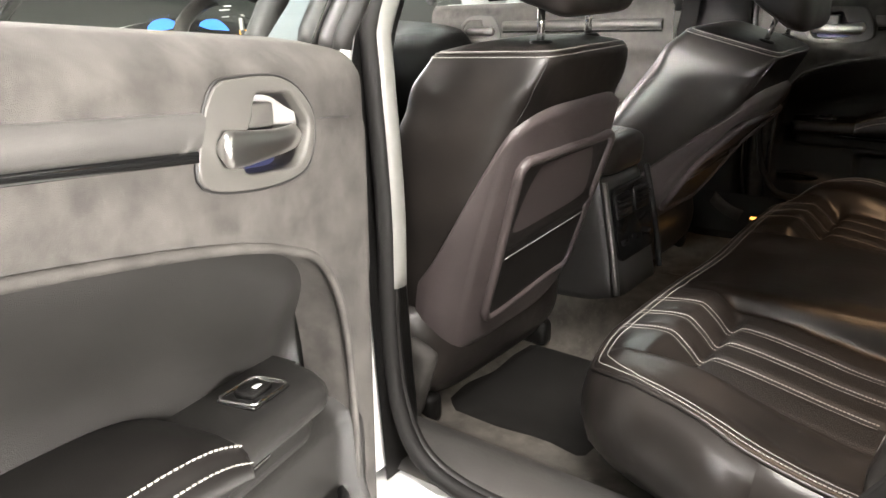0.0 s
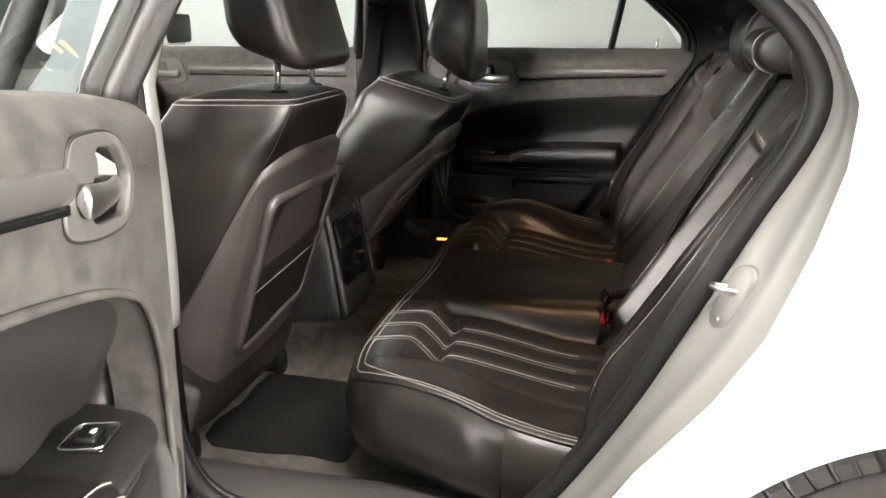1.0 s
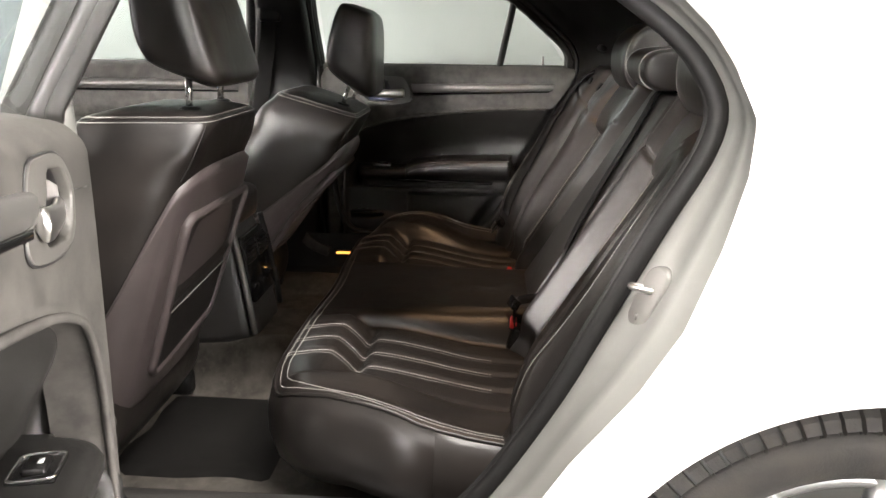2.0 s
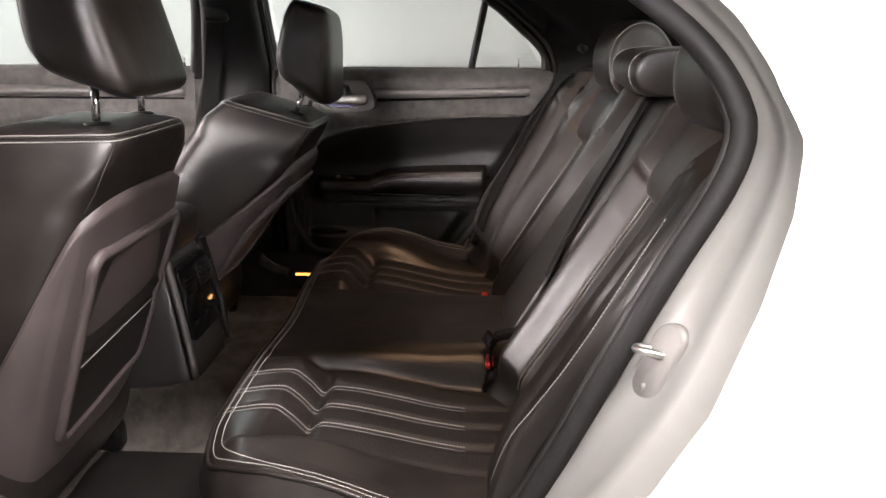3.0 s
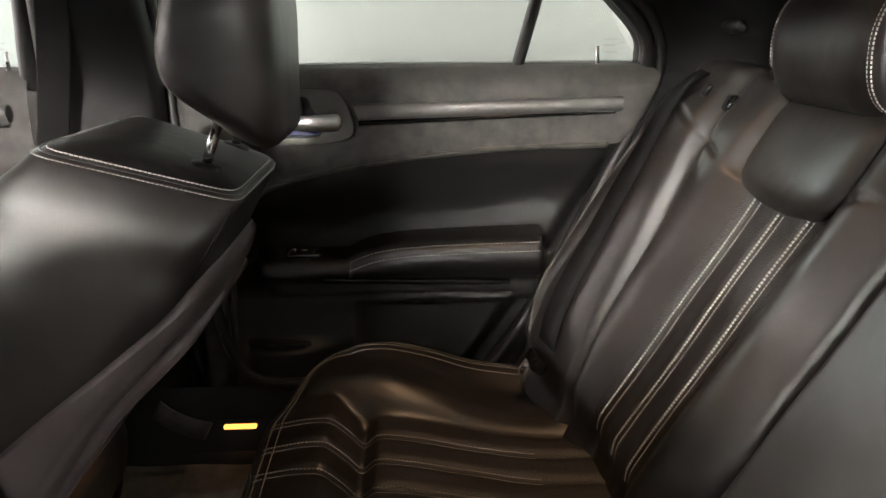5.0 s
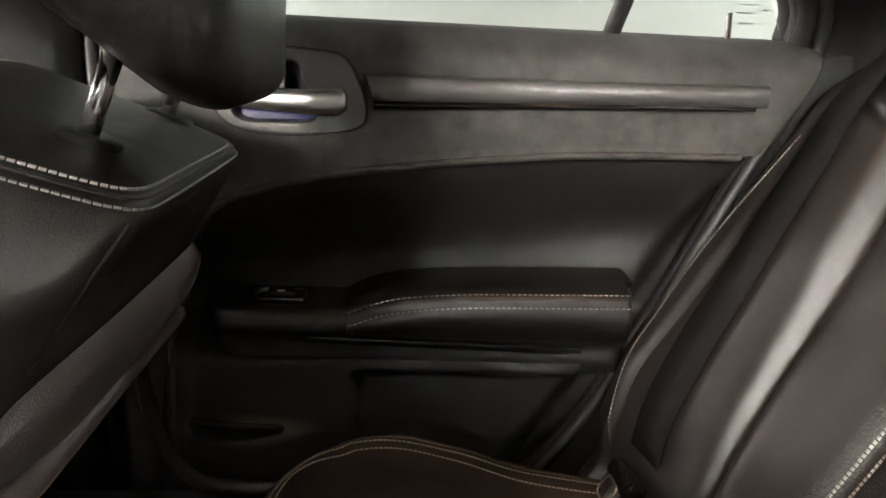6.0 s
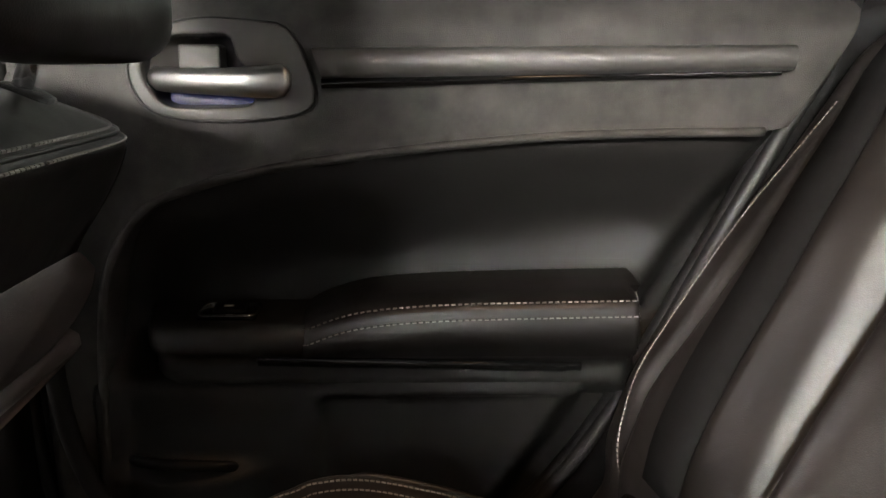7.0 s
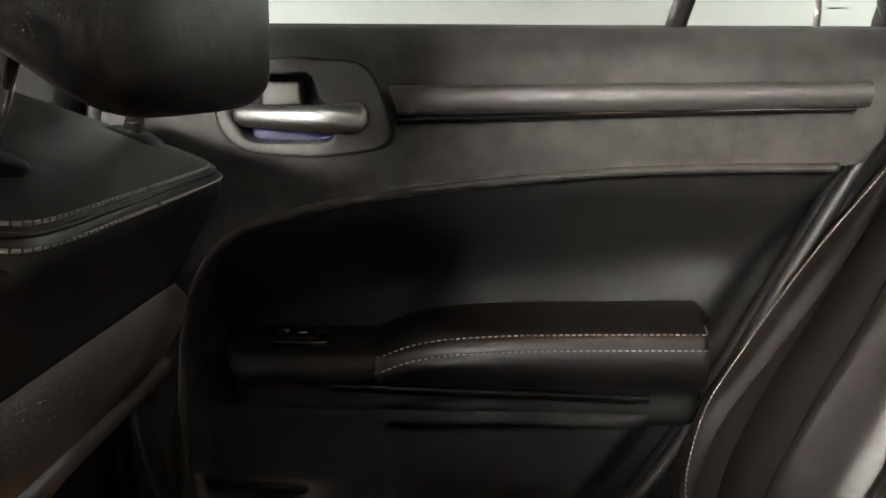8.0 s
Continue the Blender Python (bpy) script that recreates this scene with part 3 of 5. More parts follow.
LUG = [(0.353, -0.752), (0.356, -0.80), (0.356, -0.853), (0.351, -0.880), (0.342, -0.902), (0.329, -0.915), (0.314, -0.920)]
blocks = []
for i in range(84):
    P = []
    for q, sink in ((0.02, 0.016), (0.05, 0.0), (0.45, -0.0005), (0.80, 0.0), (0.83, 0.016)):
        P.append([])
        for n, (r, y) in enumerate(LUG):
            a = 2 * math.pi * (i + q + 0.10 * math.sin(n * 0.55)) / 84
            P[-1].append((WHEEL[0] + (r - sink) * math.cos(a), y + 0.4 * sink, WHEEL[1] + (r - sink) * math.sin(a)))
    blocks.append(sheet("block", P))
tagged(part("tread", join_meshes("tread", blocks), TYRE, wheel, "worn tread blocks", smooth=False), kind="stuff")
part("rim", sheet("rim", revolve([(0.240, -0.897), (0.234, -0.905), (0.224, -0.898), (0.216, -0.86), (0.212, -0.75)]), True), RIM, wheel, "silver alloy rim")
for i in range(10):
    a = 2 * math.pi * i / 10 + 0.2
    d = np.array([math.cos(a), 0, math.sin(a)])
    c = np.array([WHEEL[0], 0, WHEEL[1]])
    part("spoke", tube("spoke", [c + d * 0.04 + [0, -0.875, 0], c + d * 0.15 + [0, -0.885, 0], c + d * 0.245 + [0, -0.895, 0]], [0.022, 0.015, 0.018], 8), RIM, wheel)
rows = [[(WHEEL[0] + r * math.cos(a), y, WHEEL[1] + r * math.sin(a)) for r, y in ((0.372, -0.935), (0.385, -0.90), (0.39, -0.80), (0.39, -0.62))] for a in np.linspace(radians(-8), radians(188), 40)]
part("wheel_liner", sheet("wheel_liner", rows), TRIM_LOW, car, "black wheel arch liner")


# bonnet and boot close the body at both ends
def body_end(stations, wheel_x):
    """Shell over the nose or the tail: stations of (x, half width, top)."""
    rows = []
    for x, w, top in spline(stations, 40):
        pr = [(-w + 0.03, 0.24), (-w, 0.32), (-w, 0.55), (-w + 0.01, 0.70), (-w + 0.03, top - 0.10), (-w + 0.09, top - 0.035), (-w + 0.20, top - 0.012), (-w * 0.4, top), (0, top + 0.008)]
        pr = pr + [(-y, z) for y, z in pr[-2::-1]]
        rows.append([(x, y, z) for y, z in spline(pr, 70)])
    bm = bmesh.new()
    bm.from_mesh(sheet("end", rows))
    gone = [f for f in bm.faces if math.hypot(f.calc_center_median().x - wheel_x, f.calc_center_median().z - WHEEL[1]) < 0.375]
    bmesh.ops.delete(bm, geom=gone, context="FACES")
    return bm


part("bonnet", body_end([(-1.80, 0.935, 0.97), (-2.10, 0.94, 0.965), (-2.6, 0.935, 0.92), (-3.1, 0.88, 0.85), (-3.35, 0.76, 0.74), (-3.42, 0.66, 0.60)], WHEEL[0] - 3.05), PAINT, car, "white painted nose and bonnet")
part("boot", body_end([(1.02, 0.905, 1.01), (1.3, 0.90, 1.02), (1.55, 0.88, 1.015), (1.66, 0.85, 0.98), (1.72, 0.82, 0.80), (1.73, 0.80, 0.55)], WHEEL[0]), PAINT, car, "white painted boot and tail")
for dx, sy in ((0, -1), (-3.05, 1), (-3.05, -1)):
    other = copy_thing(wheel, Matrix.Translation((dx, 0, 0)))
    other.scale = (1, sy, 1)

liner = [[(WHEEL[0] + r * math.cos(radians(a)), y, WHEEL[1] + r * math.sin(radians(a))) for r, y in ((0.372, -0.925), (0.366, -0.93), (0.3635, -0.915), (0.366, -0.80), (0.366, -0.62))] for a in np.linspace(185, -5, 60)]
part("arch_liner", sheet("arch_liner", liner), RUBBER, car, "black wheel arch liner")


# ---- rear bench ----
bench = thing("rear_seat", "black leather rear bench seat with pale stitching", "car seat", (-0.1, 0, 0.36))
SEAMS = ((-0.430, -0.361, -0.293), (0.455, 0.387, 0.320))
GROOVE = -0.268


def pleat(y, side, depth=0.007):
    """Pillows between the seams of one seat."""
    out = 0.0 * y
    for s in SEAMS[side]:
        out = out - depth * np.exp(-(((y - s) / 0.009) ** 2))
    return out


EDGE_LINE = curve1([0.0, 0.2, 0.44, 0.50, 0.55, 0.60, 0.64, 0.668, 0.683, 0.69], [-0.412, -0.412, -0.412, -0.408, -0.396, -0.370, -0.327, -0.265, -0.19, -0.10])


def cushion_edge(y):
    """Front edge of the cushion, swept back to the outer corners."""
    return EDGE_LINE(np.abs(y)) - 0.034 * np.exp(-(((y - 0.65) / 0.055) ** 2)) + 0.012 * np.exp(-((y / 0.16) ** 2))


def cushion_z(x, y):
    ay = np.abs(y)
    z = 0.505 + 0.0 * x
    z = z - 0.045 * smooth01((x + 0.27) / 0.30) * smooth01((ay - 0.14) / 0.1)
    front = 0.030 * smooth01((-0.275 - x) / 0.05) * smooth01((ay - 0.17) / 0.06)
    side = 0.046 * smooth01((ay - 0.49) / 0.075) * (1 - 0.75 * smooth01((x + 0.26) / 0.24))
    mid = 0.024 * smooth01((0.225 - ay) / 0.05)
    z = z + np.maximum(np.maximum(front, side), mid)
    well = smooth01((ay - 0.22) / 0.03) * smooth01((0.52 - ay) / 0.03)
    z = z + (pleat(y, 0) + pleat(y, 1)) * smooth01((ay - 0.2) / 0.05)
    z = z - 0.016 * np.exp(-(((x - GROOVE) / 0.013) ** 2)) * well
    z = z - 0.010 * np.exp(-(((ay - 0.215) / 0.012) ** 2)) - 0.006 * np.exp(-(((ay - 0.512) / 0.010) ** 2)) * smooth01((x + 0.30) / 0.03)
    return z


FAR_EDGE = curve1([-0.43, -0.41, -0.35, -0.30, -0.25, -0.17, -0.09, 0.02, 0.12], [0.490, 0.497, 0.540, 0.557, 0.562, 0.545, 0.520, 0.500, 0.490])


def soften(x, y, z):
    """Rolls the cushion over towards its piped edge."""
    de = max(min(x - float(cushion_edge(y)), 0.69 - abs(y)), 0.0)
    w = float(smooth01((0.075 - de) / 0.075))
    rim = 0.523 + (float(FAR_EDGE(x)) - 0.523) * float(smooth01((abs(y) - 0.42) / 0.18))
    return z * (1 - w) + rim * w - 0.006 * max(0.0, 1 - de / 0.02) ** 2 + 0.0017 * noise.noise((x * 15, y * 8, 1.3))


def bench_cushion():
    ny, nx, K = 220, 110, 7
    ys = np.linspace(-0.69, 0.69, ny)
    drop = np.array([0.0, 0.012, 0.035, 0.07, 0.11, 0.145, 0.165])
    outw = np.array([0.0, 0.012, 0.024, 0.034, 0.032, 0.012, -0.03])
    P = np.zeros((ny + 2 * (K - 1), nx + (K - 1), 3))
    for i in range(P.shape[0]):
        iy = min(max(i - (K - 1), 0), ny - 1)
        ky = max((K - 1) - i, i - (K - 1) - (ny - 1), 0)
        y = ys[iy]
        xe = cushion_edge(y)
        for j in range(P.shape[1]):
            jx = max(j - (K - 1), 0)
            kx = max((K - 1) - j, 0)
            x = xe + (0.10 - xe) * (jx / (nx - 1)) ** 1.15
            z = float(cushion_z(x, y))
            z = soften(x, y, z)
            k = max(ky, kx)
            z -= drop[k]
            slope = float(EDGE_LINE(min(abs(y) + 0.002, 0.69)) - EDGE_LINE(abs(y) - 0.002)) / (min(abs(y) + 0.002, 0.69) - abs(y) + 0.002)
            ex, ey = 1 / math.hypot(1, slope), slope / math.hypot(1, slope)
            px = x - outw[kx] * ex + 0.05 * drop[kx] / 0.165 * ex
            py = y + math.copysign(max(outw[ky], outw[kx] * ey if not ky else -1.0), y)
            P[i, j] = (px, py, z)
    return P


def second_material(ob, mat, choose):
    """Gives some faces of a part another material."""
    ob.data.materials.append(mat)
    for f in ob.data.polygons:
        if choose(f.center):
            f.material_index = 1


CP = bench_cushion()
cushion = part("seat_cushion", sheet("seat_cushion", CP), LEATHER, bench)
second_material(cushion, PERF, lambda c: 0.225 < abs(c.y) < 0.505 and c.x > GROOVE)


def on_cushion(x, y):
    e = 0.002
    xe = float(cushion_edge(y))
    return (x, y, soften(x, y, float(cushion_z(x, y))) + 0.0005)


lines = []
for side in (0, 1):
    for s in SEAMS[side]:
        for o in (-0.0065, 0.0065):
            lines.append(([on_cushion(x, s + o) for x in np.linspace(float(cushion_edge(s)) + 0.003, -0.01, 80)], (0, 0, 1)))
edge = [(float(cushion_edge(y)), y) for y in np.linspace(-0.689, 0.689, 600)]
edge = spline([(0.06, -0.69)] + edge[::6] + [(0.06, 0.69)], 420)
way = np.gradient(edge, axis=0)
way /= np.linalg.norm(way, axis=1)[:, None]
for inset in (0.009, 0.022):
    row = edge + np.stack([way[:, 1], -way[:, 0]], axis=1) * inset
    lines.append(([on_cushion(x, y) for x, y in row], (0, 0, 1)))
stitches("stitching", lines, STITCH, cushion, step=0.0056, length=0.0040, width=0.0016)
part("piping", tube("piping", [np.array(on_cushion(x, y)) + [0, 0, -0.001] for x, y in edge], 0.004, 8), LEATHER, cushion)

# backrest: a padded sheet leaning back, y across, s up along the slope
BP0 = np.array([0.062, 0, 0.475])
BD = np.array([0.523, 0, 0.852])
BN = np.array([-0.852, 0, 0.523])


BOLSTER = curve1([0.43, 0.46, 0.49, 0.515, 0.54, 0.565, 0.585, 0.61, 0.635, 0.66, 0.72, 0.75], [0.0, 0.004, 0.024, 0.044, 0.054, 0.058, 0.069, 0.086, 0.098, 0.105, 0.109, 0.106])


def back_off(y, s):
    """Padding of the backrest above its plane."""
    ay = np.abs(y)
    f = 0.0 * y
    f = f + BOLSTER(ay) * (0.72 + 0.28 * smooth01(s / 0.16)) * (1 - 0.25 * smooth01((s - 0.50) / 0.1))
    f = f + 0.038 * np.exp(-(((ay - 0.216) / 0.050) ** 2)) + 0.0014 * np.sin(23 * y + 9 * s) * np.sin(19 * s - 5 * y)
    f = f + 0.020 * smooth01((0.132 - ay) / 0.02)
    panel = smooth01((ay - 0.25) / 0.02) * smooth01((0.53 - ay) / 0.02) * smooth01((0.47 - s) / 0.02)
    f = f + (pleat(y, 0, 0.008) + pleat(y, 1, 0.008)) * panel
    f = f - 0.014 * np.exp(-(((ay - 0.142) / 0.008) ** 2)) - 0.020 * np.exp(-(((ay - 0.566 - 0.13 * (s - 0.28)) / 0.011) ** 2))
    neck = smooth01((ay - 0.275) / 0.02) * smooth01((0.525 - ay) / 0.02) * smooth01((s - 0.455) / 0.015)
    f = f - 0.012 * neck
    f = f - 0.007 * np.exp(-(((s - 0.492 - 0.35 * (ay - 0.60)) / 0.004) ** 2)) * smooth01((ay - 0.53) / 0.015) * smooth01((0.68 - ay) / 0.02)
    f = f - 0.008 * np.exp(-(((s - 0.480 + 0.30 * (ay - 0.235)) / 0.004) ** 2)) * smooth01((0.27 - ay) / 0.015) * smooth01((ay - 0.185) / 0.015)
    f = f - 0.10 * smooth01((s - 0.585) / 0.075) ** 2 - 0.02 * smooth01((0.06 - s) / 0.06)
    f = f - 0.010 * np.exp(-(((ay - 0.697) / 0.008) ** 2)) * smooth01((0.52 - s) / 0.05)
    f = f - 0.03 * smooth01((ay - 0.738) / 0.012) ** 2
    return f


def on_back(y, s, lift=0.0):
    return BP0 + BD * s + BN * (float(back_off(np.array(y), np.array(s))) + lift) + np.array([0, y, 0])


ys, ss = np.linspace(-0.75, 0.75, 300), np.linspace(-0.03, 0.665, 138)
Y, S2 = np.meshgrid(ys, ss, indexing="ij")
F = back_off(Y, S2)
P = BP0 + BD * S2[..., None] + BN * F[..., None]
P[..., 1] += Y
backrest = part("backrest", sheet("backrest", P), LEATHER, bench)
second_material(backrest, PERF, lambda c: 0.285 < abs(c.y) < 0.475 and (c.x - 0.062) * 0.523 + (c.z - 0.475) * 0.852 < 0.455)
for sg in (1, -1):
    rows = []
    for t in np.linspace(0, 1, 40):
        sx, sz = [float(np.interp(t, np.linspace(0, 1, 8), [p[k] for p in SEAL_LINE[1:9]])) for k in (0, 1)]
        e = on_back(-sg * 0.748, -0.03 + 0.66 * t)
        a = np.array([sx - 0.004, -sg * 0.786, sz])
        mid = (a + e) / 2 + np.array([0.01, 0, 0.0])
        rows.append([a, a * 0.75 + e * 0.25 + [0.004, -sg * 0.006, 0.004], mid, e])
    part("side_bolster", sheet("side_bolster", rows), TRIM_LOW, bench, "black trim beside the backrest")
lines = []
for side in (0, 1):
    for s in SEAMS[side]:
        for o in (-0.0075, 0.0075):
            lines.append(([on_back(s + o, t, 0.0005) for t in np.linspace(0.03, 0.455, 70)], BN))
side_seam = curve1([0.0, 0.055, 0.18, 0.30, 0.39, 0.50], [0.690, 0.705, 0.731, 0.737, 0.730, 0.712])
for sg in (-1, 1):
    lines.append(([on_back(sg * float(side_seam(t)), t, 0.0005) for t in np.linspace(0.02, 0.46, 70)], BN))
thin = lines[-2:]
stitches("stitching", lines[:-2], STITCH, backrest, step=0.0052, length=0.0036, width=0.0046)
stitches("edge_stitching", thin, STITCH, backrest, step=0.0056, length=0.0038, width=0.0014)


def pad(name, yc, w, s0, s1, d0, d1, parent, mat=LEATHER, power=3.5, label=""):
    """A stuffed block on the backrest: width, span along the slope, depth from the plane."""
    rows = []
    k = 36
    for t in np.linspace(0, 1, 18):
        a = abs(2 * t - 1)
        q = (1 - a ** 3.2) ** (1 / 3.2) if a < 1 else 0.0
        ang = np.linspace(0, 2 * np.pi, k, endpoint=False)
        c, s = np.cos(ang), np.sin(ang)
        c2, s2 = np.sign(c) * np.abs(c) ** (2 / power), np.sign(s) * np.abs(s) ** (2 / power)
        wid = w / 2 * (0.86 + 0.14 * q) * (0.25 + 0.75 * q if q < 0.98 else 1)
        dep = (d1 - d0) / 2 * (0.2 + 0.8 * q)
        mid = (d0 + d1) / 2
        pos = BP0 + BD * (s0 + (s1 - s0) * t)
        rows.append(pos + np.outer(mid + dep * c2, BN) + np.outer(yc + wid * s2, (0, 1, 0)))
    me = sheet(name, np.array(rows), False, True)
    bm = bmesh.new()
    bm.from_mesh(me)
    bmesh.ops.holes_fill(bm, edges=[e for e in bm.edges if e.is_boundary])
    return part(name, bm, mat, parent, label), np.array(rows)


def cushion_block(name, profile, y0, y1, mat, label, pinch=0.80, taper=0.0, power=7.0):
    """A stuffed block: a closed side profile (x, z) carried across y, with rounded, seamed ends."""
    pr = spline(profile, 56, closed=True)
    mid = pr.mean(axis=0)
    rows = []
    for q in np.r_[-1, -0.985, -0.95, -0.90, np.linspace(-0.82, 0.82, 17), 0.90, 0.95, 0.985, 1]:
        f = 1 - (1 - pinch) * abs(q) ** power
        f = f if abs(q) < 1 else pinch * 0.93
        xz = mid + (pr - mid) * f + [taper * q, 0]
        y = (y0 + y1) / 2 + (y1 - y0) / 2 * q
        rows.append(np.stack([xz[:, 0], np.full(56, y), xz[:, 1]], axis=1))
    rows = np.array(rows)
    bm = bmesh.new()
    bm.from_mesh(sheet(name, rows, False, True))
    bmesh.ops.holes_fill(bm, edges=[e for e in bm.edges if e.is_boundary])
    bmesh.ops.triangulate(bm, faces=[f for f in bm.faces if len(f.verts) > 4])
    return part(name, bm, mat, bench, label), rows


HEAD_PROFILE = [(0.345, 0.985), (0.322, 1.010), (0.314, 1.045), (0.315, 1.085), (0.330, 1.123), (0.362, 1.151), (0.400, 1.158), (0.440, 1.138), (0.468, 1.095), (0.475, 1.040), (0.460, 0.990), (0.40, 0.972)]
CENTRE_PROFILE = [(0.288, 1.050), (0.292, 1.074), (0.310, 1.091), (0.345, 1.098), (0.400, 1.100), (0.450, 1.094), (0.468, 1.060), (0.455, 1.025), (0.390, 1.012), (0.330, 1.010), (0.300, 1.025)]
for yc in (-0.40, 0.40):
    pad("headrest_neck", yc, 0.270, 0.442, 0.610, -0.03, 0.030, bench, label="flat leather headrest neck")
    hr, rows = cushion_block("headrest", HEAD_PROFILE, yc - 0.130, yc + 0.130, LEATHER, "stuffed black leather headrest")
    lines = []
    for r in (3, -4):
        arc = rows[r, 0:34]
        out = arc - rows[r].mean(axis=0)
        out = out / np.linalg.norm(out, axis=1)[:, None]
        for o in (-0.0035, 0.0035):
            lines.append((arc + out * 0.0012 + [0, o, 0], out))
    stitches("stitching", lines, STITCH, hr, step=0.0052, length=0.0034, width=0.0012)
hr, rows = cushion_block("centre_headrest", CENTRE_PROFILE, -0.150, 0.175, LEATHER, "low rolled centre headrest", 0.84, 0.012)
lines = []
for r in (4, -5):
    arc = np.vstack([rows[r, -8:], rows[r, 0:26]])
    out = arc - rows[r].mean(axis=0)
    out = out / np.linalg.norm(out, axis=1)[:, None]
    lines.append((arc + out * 0.0012, out))
stitches("stitching", lines, STITCH, hr, width=0.0010)
for y in (-0.06, 0.10):
    part("headrest_post", tube("headrest_post", [BP0 + BD * 0.54 + BN * -0.03 + [0, y, 0], BP0 + BD * 0.62 + BN * 0.01 + [0, y, 0]], 0.006), TRIM_LOW, bench)


tab = on_back(0.606, 0.552, 0.001)
part("release_recess", rbox((0.010, 0.048, 0.028), tuple(tab), 0.004, turn=(0, 31, 0)), GLOSS, bench, "small black recess")
part("release_tab", rbox((0.010, 0.018, 0.022), tuple(on_back(0.630, 0.553, 0.005)), 0.004, turn=(0, 31, 0)), TRIM_LOW, bench, "small grey seat release tab")

# ---- seat belts of the bench ----
def webbing(name, pts, side, width, parent, label=""):
    return part(name, ribbon(name, spline(pts, 40), side, width, 0.0022), WEB, parent, label)


b = thing("seat_belt", "black webbing seat belt hanging against the backrest", "seat belt", (0.30, 0.62, 1.0), "rear seat belts")
BELT_LINE = curve1([0.0, 0.09, 0.21, 0.33, 0.44, 0.54, 0.60], [0.600, 0.614, 0.631, 0.645, 0.660, 0.680, 0.700])
pts = [tuple(on_back(0.705, 0.625, -0.010))] + [tuple(on_back(float(BELT_LINE(q)), q, 0.007)) for q in (0.57, 0.50, 0.44, 0.36, 0.28, 0.20, 0.12, 0.07)]
sides = [tuple(on_back(float(BELT_LINE(q)) + 0.022, q) - on_back(float(BELT_LINE(q)) - 0.018, q)) for q in np.linspace(0.57, 0.05, 40)]
webbing("webbing", pts, sides, 0.046, b)
tong = part("tongue", rbox((0.028, 0.062, 0.024), (0.016, 0.612, 0.545), 0.007, turn=(0, 35, 0)), GLOSS, b, "black belt tongue")
part("blade", plate(rounded(0.022, 0.046, 0.007), lambda a, c, hh: (0.000 + hh + 0.5 * c, 0.612 + a, 0.525 + 0.8 * c), (0, 0.003), 0.0008), STEEL, tong, "steel blade")
part("slot_rim", tube("slot_rim", [(-0.006 + 0.5 * c, 0.608 + a, 0.535 + 0.8 * c) for a, c in spline(rounded(0.034, 0.026, 0.007), 30, closed=True)], 0.0015, 6, closed=True), STEEL, tong, "bright slot edge")
part("belt_guide", rbox((0.024, 0.046, 0.018), (0.305, 0.614, 1.088), 0.008, 3, (0, 35, 10)), TRIM_LOW, b, "dark plastic belt guide")
for yb, tilt in ((-0.196, 6), (0.035, -10), (0.182, 4)):
    b = thing("belt_buckle", "black seat belt buckle with a red release button", "belt buckle", (0.05, yb, 0.49), "belt buckles")
    part("body", rbox((0.038, 0.050, 0.062), (0.046, yb, 0.478), 0.007, 2, (tilt, 20, 0)), GLOSS, b)
    part("button", rbox((0.014, 0.040, 0.014), (0.036, yb, 0.512), 0.003, 2, (tilt, 20, 0)), RED, b, "red release button")
b = thing("seat_belt", "black lap belt webbing by the centre buckle", "seat belt", (0.04, -0.20, 0.55), "rear seat belts")
strap = [tuple(on_back(y, q, 0.007)) for y, q in ((0.018, 0.66), (0.008, 0.61), (-0.004, 0.55), (-0.025, 0.48), (-0.055, 0.38), (-0.098, 0.26), (-0.125, 0.16), (-0.150, 0.10))]
webbing("webbing", strap + [(0.040, -0.185, 0.555), (0.040, -0.20, 0.51)], [(0.05, 1, 0.05)] * 40, 0.047, b)
part("tongue", rbox((0.016, 0.045, 0.024), (0.036, -0.192, 0.556), 0.004, 2, (0, 30, 12)), GLOSS, b, "black belt tongue")


